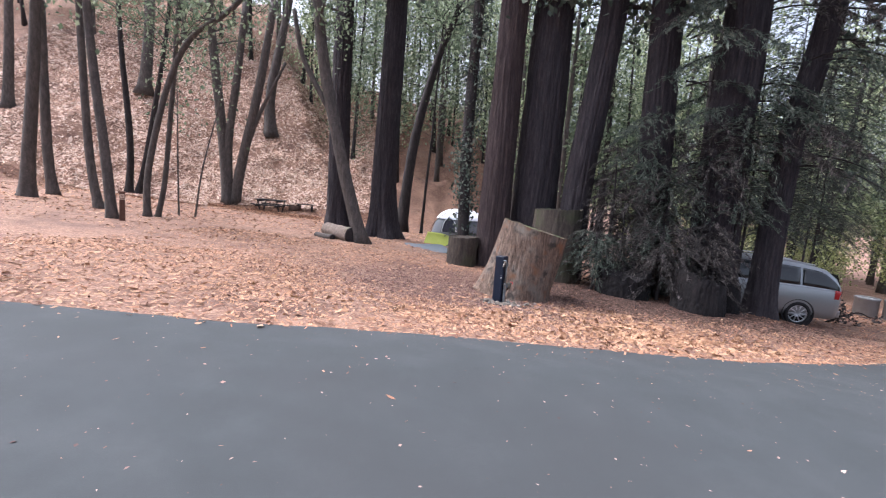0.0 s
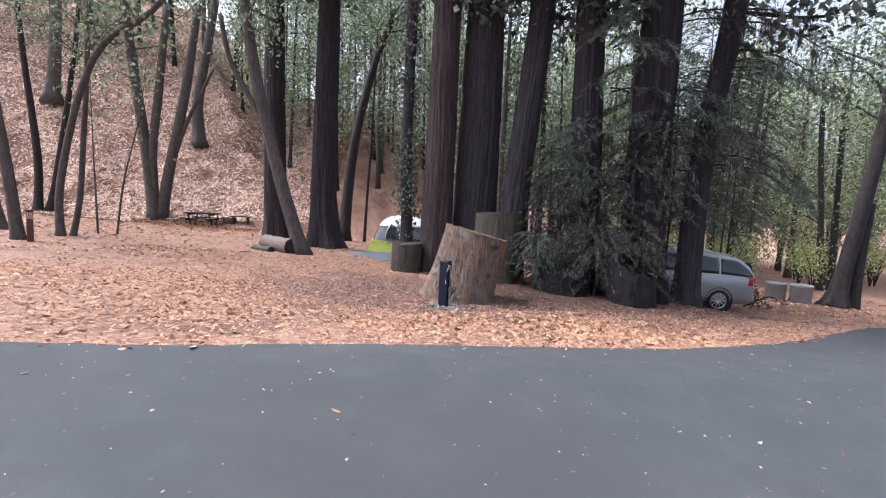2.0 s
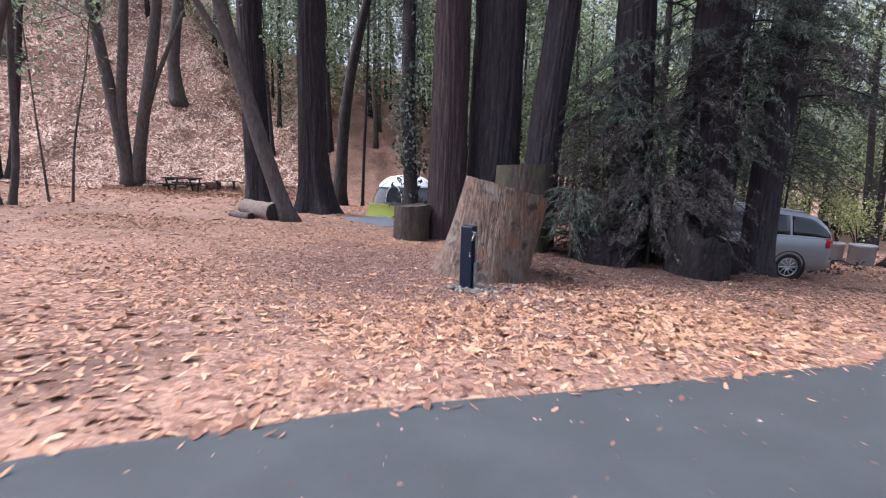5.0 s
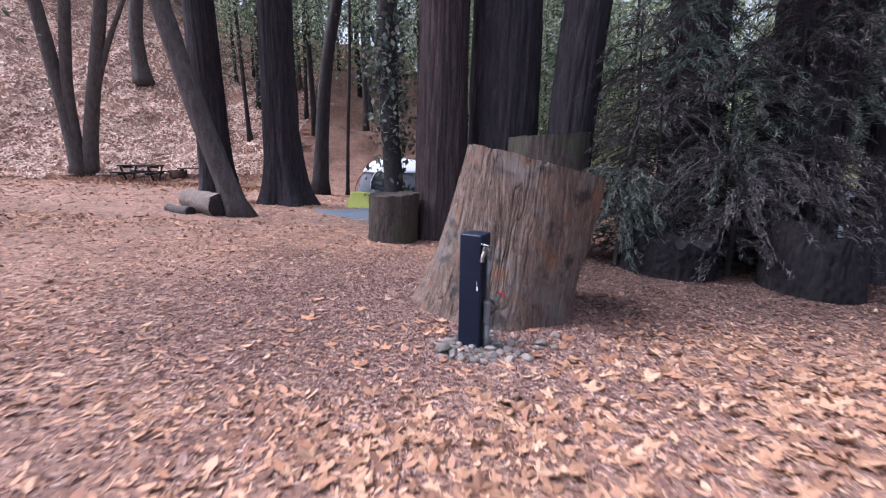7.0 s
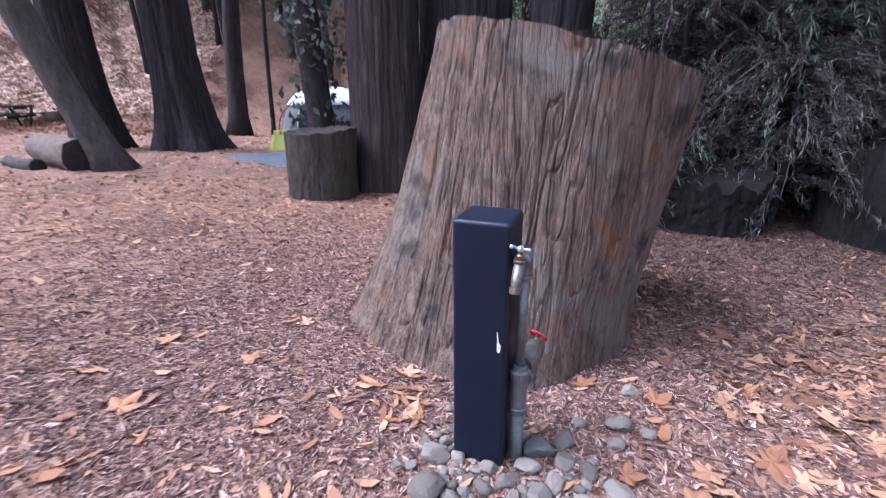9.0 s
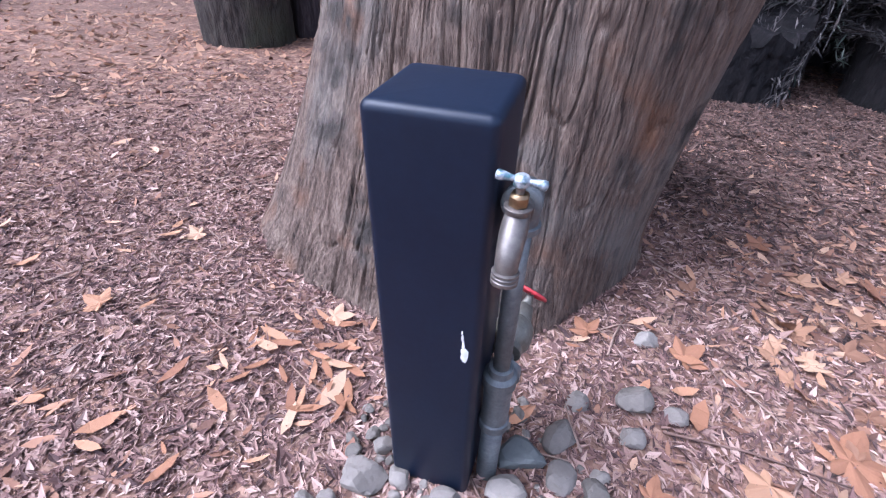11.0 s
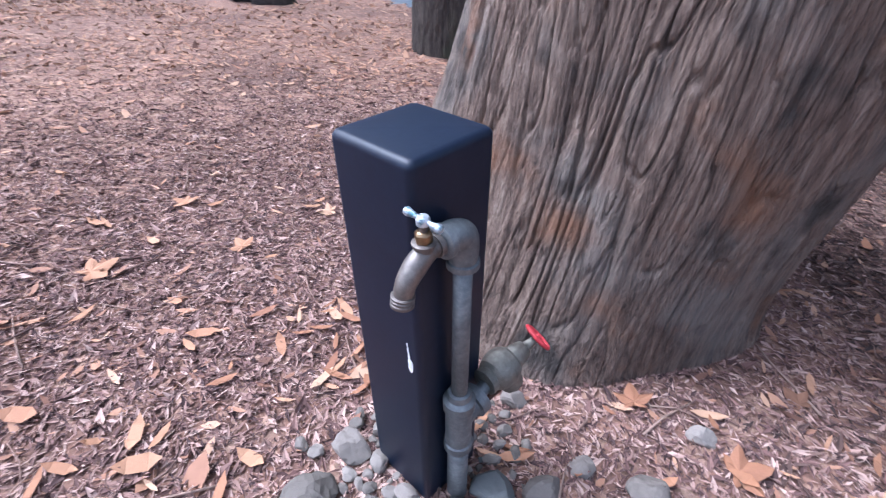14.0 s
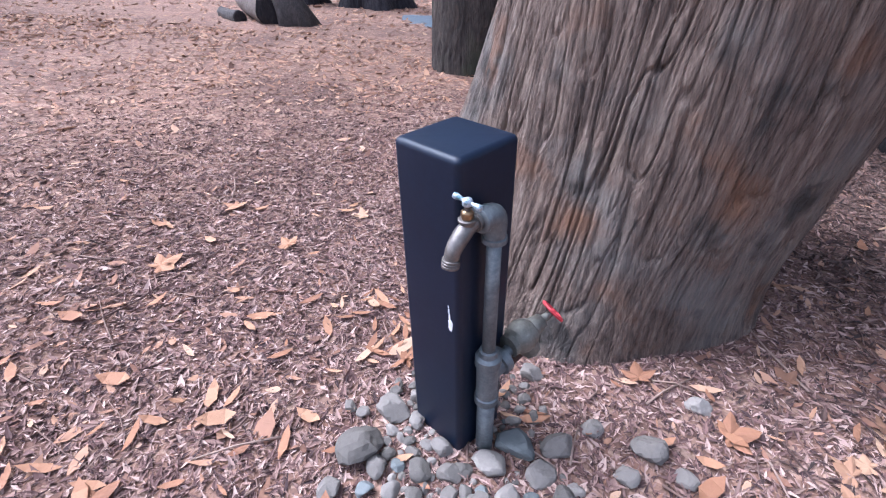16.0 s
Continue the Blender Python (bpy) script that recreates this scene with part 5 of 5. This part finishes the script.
        lamp = [side_at(x, 0, sgn, .012)[:2] + (zz,) for x in (-1.0, -.93, -.86, -.80) for zz in (.86, .94, 1.02, 1.09)]
        i, j = np.meshgrid(np.arange(3), np.arange(3), indexing="ij")
        q = np.stack([i * 4 + j, (i + 1) * 4 + j, (i + 1) * 4 + j + 1, i * 4 + j + 1], -1).reshape(-1, 4)
        g = part("tail_light", make_mesh("tail_light", lamp, [q]), TAIL_RED, ob, "red tail light")
        sm = g.modifiers.new("thickness", "SOLIDIFY")
        sm.thickness, sm.offset = .03, 0
        for x in (0.0, 3.0):
            w = float(np.interp(x, xs, wide))
            m = Matrix.Translation((x, sgn * (w - .20), .335)) @ Matrix.Rotation(radians(-90 * sgn), 4, "X")
            part("wheel_arch", make_mesh("wheel_arch", *turned([(.30, .02), (.395, .195), (.40, .212), (.385, .216), (.37, .19), (.30, .10)], 36, m)), CAR_BLACK, ob, "dark wheel arch")
            tyre = part("tyre", make_mesh("tyre", *turned([(.22, .03), (.30, .03), (.33, .05), (.335, .12), (.33, .19), (.305, .222), (.235, .219), (.228, .19), (.228, .06)], 40, m)), CAR_BLACK, ob)
            pieces = [turned([(.232, .18), (.232, .207), (.215, .209), (.212, .17)], 36, m), turned([(.001, .202), (.045, .202), (.055, .18), (.05, .10)], 20, m)]
            r3, tr = np.array(m.to_3x3()), np.array(m.translation)
            for s in range(10):
                a = s * np.pi / 5
                q2 = np.array([(math.cos(a + o) * d, math.sin(a + o) * d, zz) for d, o, zz in ((.03, 0, .196), (.12, .04, .192), (.222, .10, .200))]) @ r3.T + tr
                pieces.append(tube(q2, [.020, .015, .014], 6))
            part("rim", make_mesh("rim", *join(*pieces)), ALLOY, tyre, "ten-spoke alloy rim")
            # black disc behind the spokes, in place of the shade in their gaps
            part("hub_well", make_mesh("hub_well", *turned([(.001, .12), (.225, .12)], 24, m)), CAR_BLACK, tyre)
    part("rear_bumper", box_bm((.14, 1.66, .20), .05, 3, Matrix.Translation((-1.02, 0, .46))), CAR_PAINT, ob)
    part("rear_window", box_bm((.03, 1.46, .46), .012, 2, pose(-.945, 0, 1.28, 0, 22, 0)), CAR_GLASS, ob, "dark rear window")


build_picnic_table((-11.25, 29.2), -4)
build_fire_ring((-10.0, 30.2))
build_bench((-9.3, 30.1), 5)
build_marker_post((-9.98, 13.85))
build_tent((.83, 23.2), -2)
build_tarp((-.62, 18.6), 12)
build_concrete_ring((18.2, 17.6), .41, .80, "grey concrete ring with a thick rim, standing on the ground")
build_concrete_ring((17.6, 18.3), .40, .78, "grey concrete ring standing behind another one")
build_car((10.9, 14.2), 168)


# ---------------------------------------------------------------- fallen leaves, chips and twigs
def on_ground(x, y, lift):
    z = terrain(x, y)
    road = y < road_edge(x) - .03
    near = np.exp(-(np.maximum(np.abs(x - 1) - 8, 0) / 6) ** 2 - (np.maximum(np.abs(y - 9) - 8, 0) / 6) ** 2)
    z = z + near * (.018 * vnoise(xyz(x * 2.2, y * 2.2), 1) + .008 * vnoise(xyz(x * 7, y * 7), 2))
    return np.stack([x, y, np.where(road, terrain(x, y) + .022, z) + lift], -1)


def build_litter():
    rng = np.random.default_rng(77)
    x, y = [], []
    for x0, x1, y0, y1, n in ((-9, 11, 3, 9.5, 80000), (-8, 9, 9.5, 16, 26000), (-24, 20, 12, 34, 42000), (9, 26, 8, 22, 12000), (-36, -4, 26, 52, 150000)):
        x.append(rng.uniform(x0, x1, n))
        y.append(rng.uniform(y0, y1, n))
    x, y = np.concatenate(x), np.concatenate(y)
    keep = y > road_edge(x) - .04 - .22 * rng.random(len(x)) ** 4
    # thinner drifts here and there
    keep &= vnoise(xyz(x * .8, y * .8), 31) + rng.uniform(-.4, 1.2, len(x)) > -.1
    # raked mulch left of the post holds few whole leaves
    keep &= (rng.random(len(x)) < .2) | (np.hypot((x - .4) / 2.6, (y - 10.2) / 2.2) > 1 + .25 * vnoise(xyz(x * 1.5, y * 1.5), 33))
    # floor left barer round the redwoods, also to darken it like the tree shade
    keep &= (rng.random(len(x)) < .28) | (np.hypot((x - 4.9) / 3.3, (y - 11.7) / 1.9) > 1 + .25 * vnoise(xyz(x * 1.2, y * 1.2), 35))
    x, y = x[keep], y[keep]
    n = len(x)
    far = np.clip((np.hypot(x, y) - 12) / 14, 0, 1)
    size = rng.gamma(6, .0098, n) * (1 + 1.6 * far)
    size = size * np.where((y > 5.5) & (y < 8.4) & (x > -.5), 1.15, 1.0)
    hill = (y > 27) & (x < -5)
    turns = np.where(hill[:, None, None], rotations(n, .6, rng), rotations(n, .26, rng))
    wide = rng.uniform(.5, 1.25, n)
    high = hill & (terrain(x, y) > .12)
    gx, gy = (terrain(x + .4, y) - terrain(x - .4, y)) / .8, (terrain(x, y + .4) - terrain(x, y - .4)) / .8
    up_n = np.stack([-gx, -gy, np.ones(n)], -1) / np.sqrt(1 + gx ** 2 + gy ** 2)[:, None]
    ax = np.stack([np.ones(n), np.zeros(n), gx], -1) / np.sqrt(1 + gx ** 2)[:, None]
    slope = np.stack([ax, np.cross(up_n, ax), up_n], -1)
    turns = np.where(high[:, None, None], slope @ rotations(n, .42, rng), turns)
    v, f = scatter((LEAF_V, LEAF_F), on_ground(x, y, np.where(hill, .07, .008))[high], (size * 1.25)[high], turns[high], wide[high])
    ob = new("hillside_leaves", make_mesh("hillside_leaves", v, f, False))
    ob.data.materials.append(PALE_DRY)
    tagged(ob, "pale dry leaves lying thick on the hillside, lightened further for its brighter light", "leaves", kind="stuff")
    x, y, size, turns, wide = x[~high], y[~high], size[~high], turns[~high], wide[~high]
    v, f = scatter((LEAF_V, LEAF_F), on_ground(x, y, .008), size, turns, wide)
    ob = new("fallen_leaves", make_mesh("fallen_leaves", v, f, False))
    ob.data.materials.append(DRY_LEAF)
    tagged(ob, "dry tan and orange leaves strewn over the ground", "leaves", kind="stuff")
    # broad lobed leaves on the bank before the post
    n = 3000
    x, y = rng.normal(2.5, 2.0, n), rng.normal(7.3, 1.1, n)
    keep = (y > road_edge(x) + .3) & (y < 9.4) & ((x > 2.3) | (y < 8.0) | ((x > 1.7) & (y < 8.6))) & (vnoise(xyz(x * 1.1, y * 1.1), 39) + rng.uniform(-.6, 1, n) > 0)
    x, y = x[keep], y[keep]
    n = len(x)
    v, f = scatter(maple_leaf(), on_ground(x, y, .014), rng.uniform(.065, .165, n), rotations(n, .4, rng), rng.uniform(.6, 1.1, n))
    ob = new("broad_leaves", make_mesh("broad_leaves", v, f, False))
    ob.data.materials.append(BROAD_LEAF)
    tagged(ob, "broad curled tan leaves lying over the litter", "leaves", kind="stuff")
    # fine chips and needles near the post
    n = 210000
    x, y = rng.normal(.7, 1.7, n), rng.normal(9.6, 1.5, n)
    keep = (y > road_edge(x)) & (y < 13)
    x, y = x[keep], y[keep]
    n = len(x)
    v, f = scatter((SPRIG_V * (1, .38, 1), SPRIG_F), on_ground(x, y, .006), rng.gamma(3.2, .0085, n), rotations(n, .35, rng), rng.uniform(.4, 1.6, n))
    ob = new("bark_chips", make_mesh("bark_chips", v, f, False))
    ob.data.materials.append(CHIP)
    tagged(ob, "brown bark chips and needles lying on the ground", "chips", kind="stuff")
    # fallen needles under the redwoods, coloured dark in place of the tree shade
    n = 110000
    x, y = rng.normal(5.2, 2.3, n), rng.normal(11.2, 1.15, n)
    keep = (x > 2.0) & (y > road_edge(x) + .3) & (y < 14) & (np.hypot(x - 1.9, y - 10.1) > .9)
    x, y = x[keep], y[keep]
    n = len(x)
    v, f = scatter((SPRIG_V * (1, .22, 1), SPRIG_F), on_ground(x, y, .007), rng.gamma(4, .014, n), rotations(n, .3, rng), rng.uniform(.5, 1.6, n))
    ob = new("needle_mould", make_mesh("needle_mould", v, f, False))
    ob.data.materials.append(SHADE_NEEDLES)
    tagged(ob, "fallen redwood needles lying under the trees, coloured dark for the tree shade", "needles", kind="stuff")
    # twigs
    pieces = []
    for _ in range(420):
        a, d = rng.uniform(0, 2 * np.pi), rng.gamma(3, .05)
        tx, ty = rng.normal(1.0, 2.2), rng.normal(8.9, 1.5)
        if ty < float(road_edge(tx)):
            continue
        c = on_ground(np.array([tx - math.cos(a) * d / 2, tx + rng.normal(0, .01), tx + math.cos(a) * d / 2]), np.array([ty - math.sin(a) * d / 2, ty + rng.normal(0, .01), ty + math.sin(a) * d / 2]), .014)
        pieces.append(tube(c, np.array([.0035, .003, .0018]) * rng.uniform(.6, 1.4), 5))
    ob = new("twigs", make_mesh("twigs", *join(*pieces)))
    ob.data.materials.append(TWIG)
    tagged(ob, "thin dry twigs lying in the leaf litter", "twigs", kind="stuff")
    # a few leaves and bits on the road
    n = 2600
    x = rng.uniform(-7, 9, n)
    y = road_edge(x) - rng.uniform(.05, 7, n)
    v, f = scatter((SPRIG_V, SPRIG_F), on_ground(x, y, .003), rng.gamma(3, .0045, n), rotations(n, .2, rng))
    ob = new("road_grit", make_mesh("road_grit", v, f, False))
    ob.data.materials.append(CHIP)
    tagged(ob, "fine pale grit and leaf crumbs on the asphalt", "grit", kind="stuff")
    n = 170
    x = rng.uniform(-6, 9, n)
    y = road_edge(x) - rng.gamma(1.6, .9, n) - .1
    v, f = scatter((LEAF_V, LEAF_F), on_ground(x, y, .008), rng.gamma(4, .008, n), rotations(n, .15, rng), rng.uniform(.6, 1.3, n))
    ob = new("road_leaves", make_mesh("road_leaves", v, f, False))
    ob.data.materials.append(DRY_LEAF)
    tagged(ob, "pale dry leaf bits scattered on the asphalt", "leaves", kind="stuff")


def build_single_leaves():
    """Leaves that can be told apart near the post, each its own piece of the ground."""
    rng = np.random.default_rng(19)
    ground = bpy.data.objects["ground"]
    shapes = []
    for k in range(4):
        v = LEAF_V.copy() * (1, (1.0, .8, 1.25, .6)[k], 1)
        v[:, 2] += (.25, .1, .4, .2)[k] * (v[:, 0] ** 2) + .4 * v[:, 1] ** 2
        shapes.append(make_mesh("fallen_leaf", v, LEAF_F, False))
    mv, mf = maple_leaf()
    shapes.append(make_mesh("fallen_leaf", mv, mf, False))
    mv2 = mv.copy()
    mv2[:, 2] += .35 * mv2[:, 0] ** 2
    shapes.append(make_mesh("fallen_leaf", mv2, mf, False))
    for me in shapes:
        me.materials.append(BIG_LEAF)
    spots = [(2.22, 8.59, .25, 4), (2.35, 8.25, .17, 5), (3.14, 9.13, .17, 4), (2.04, 9.01, .15, 5), (2.75, 8.75, .16, 4), (2.6, 8.3, .18, 4), (2.9, 9.5, .15, 5), (1.79, 9.2, .13, 5), (.97, 9.49, .12, 4), (.48, 10.1, .12, 5), (.22, 9.72, .13, 4), (.5, 9.35, .11, 1), (.62, 9.22, .10, 0), (.95, 9.28, .12, 1), (.93, 9.18, .14, 0), (1.0, 9.24, .12, 3), (.88, 9.26, .11, 3), (.97, 9.16, .10, 1), (.84, 9.17, .09, 3), (.45, 8.75, .12, 2), (.25, 8.45, .13, 0)]
    for _ in range(32):
        spots.append((rng.normal(.87, .11), rng.normal(9.32, .12), rng.uniform(.05, .11), int(rng.choice((1, 3, 3)))))
    while len(spots) < 300:
        x, y = rng.normal(1.25, 1.5), rng.normal(8.7, 1.1)
        if y < 6.0 or math.hypot(x - 1.45, y - 10.05) < .85 or math.hypot(x - 1.18, y - 8.9) < .16:
            continue
        k = int(rng.choice(6, p=(.25, .29, .15, .295, .005, .01)))
        spots.append((x, y, rng.uniform(.05, .12) if k < 4 else rng.uniform(.10, .19), k))
    for x, y, s, k in spots:
        p = on_ground(np.array([x]), np.array([y]), .016)[0]
        ob = new("fallen_leaf", shapes[k])
        ob.parent = ground
        ob.matrix_basis = pose(*p, rng.normal(0, 9), rng.normal(0, 9), rng.uniform(0, 360)) @ Matrix.Diagonal((s, s, s, 1))


def build_dead_branch(at):
    """A fallen dead bough with dry brown leaves."""
    rng = np.random.default_rng(8)
    ob = thing("dead_branch", (*at, float(terrain(*at))), "fallen dead branch with brown leaves lying beyond the car", "branch")
    part("main_stem", make_mesh("main_stem", *tube(spline([(-.7, 0, .03), (-.2, .05, .22), (.3, 0, .42), (.65, -.1, .30)], 14), np.linspace(.035, .012, 14), 8)), DARK_BARK, ob)
    ends = []
    for k in range(9):
        s = np.array([rng.uniform(-.4, .5), 0, .2 + rng.uniform(0, .12)])
        e = s + np.array([rng.uniform(-.35, .35), rng.uniform(-.3, .3), rng.uniform(-.25, .35)])
        part("side_twig", make_mesh("side_twig", *tube(spline([tuple(s), tuple((s + e) / 2 + rng.normal(0, .04, 3)), tuple(e)], 8), np.linspace(.014, .005, 8), 6)), DARK_BARK, ob)
        ends += [e, (s + e) / 2]
    tagged(part("foliage", make_mesh("foliage", *clumps(ends, 12, .09, .12, rng), smooth=False), DRY_NEEDLE, ob, "dry brown leaves"), kind="stuff")


build_dead_branch((13.5, 14.55))
build_litter()
build_single_leaves()
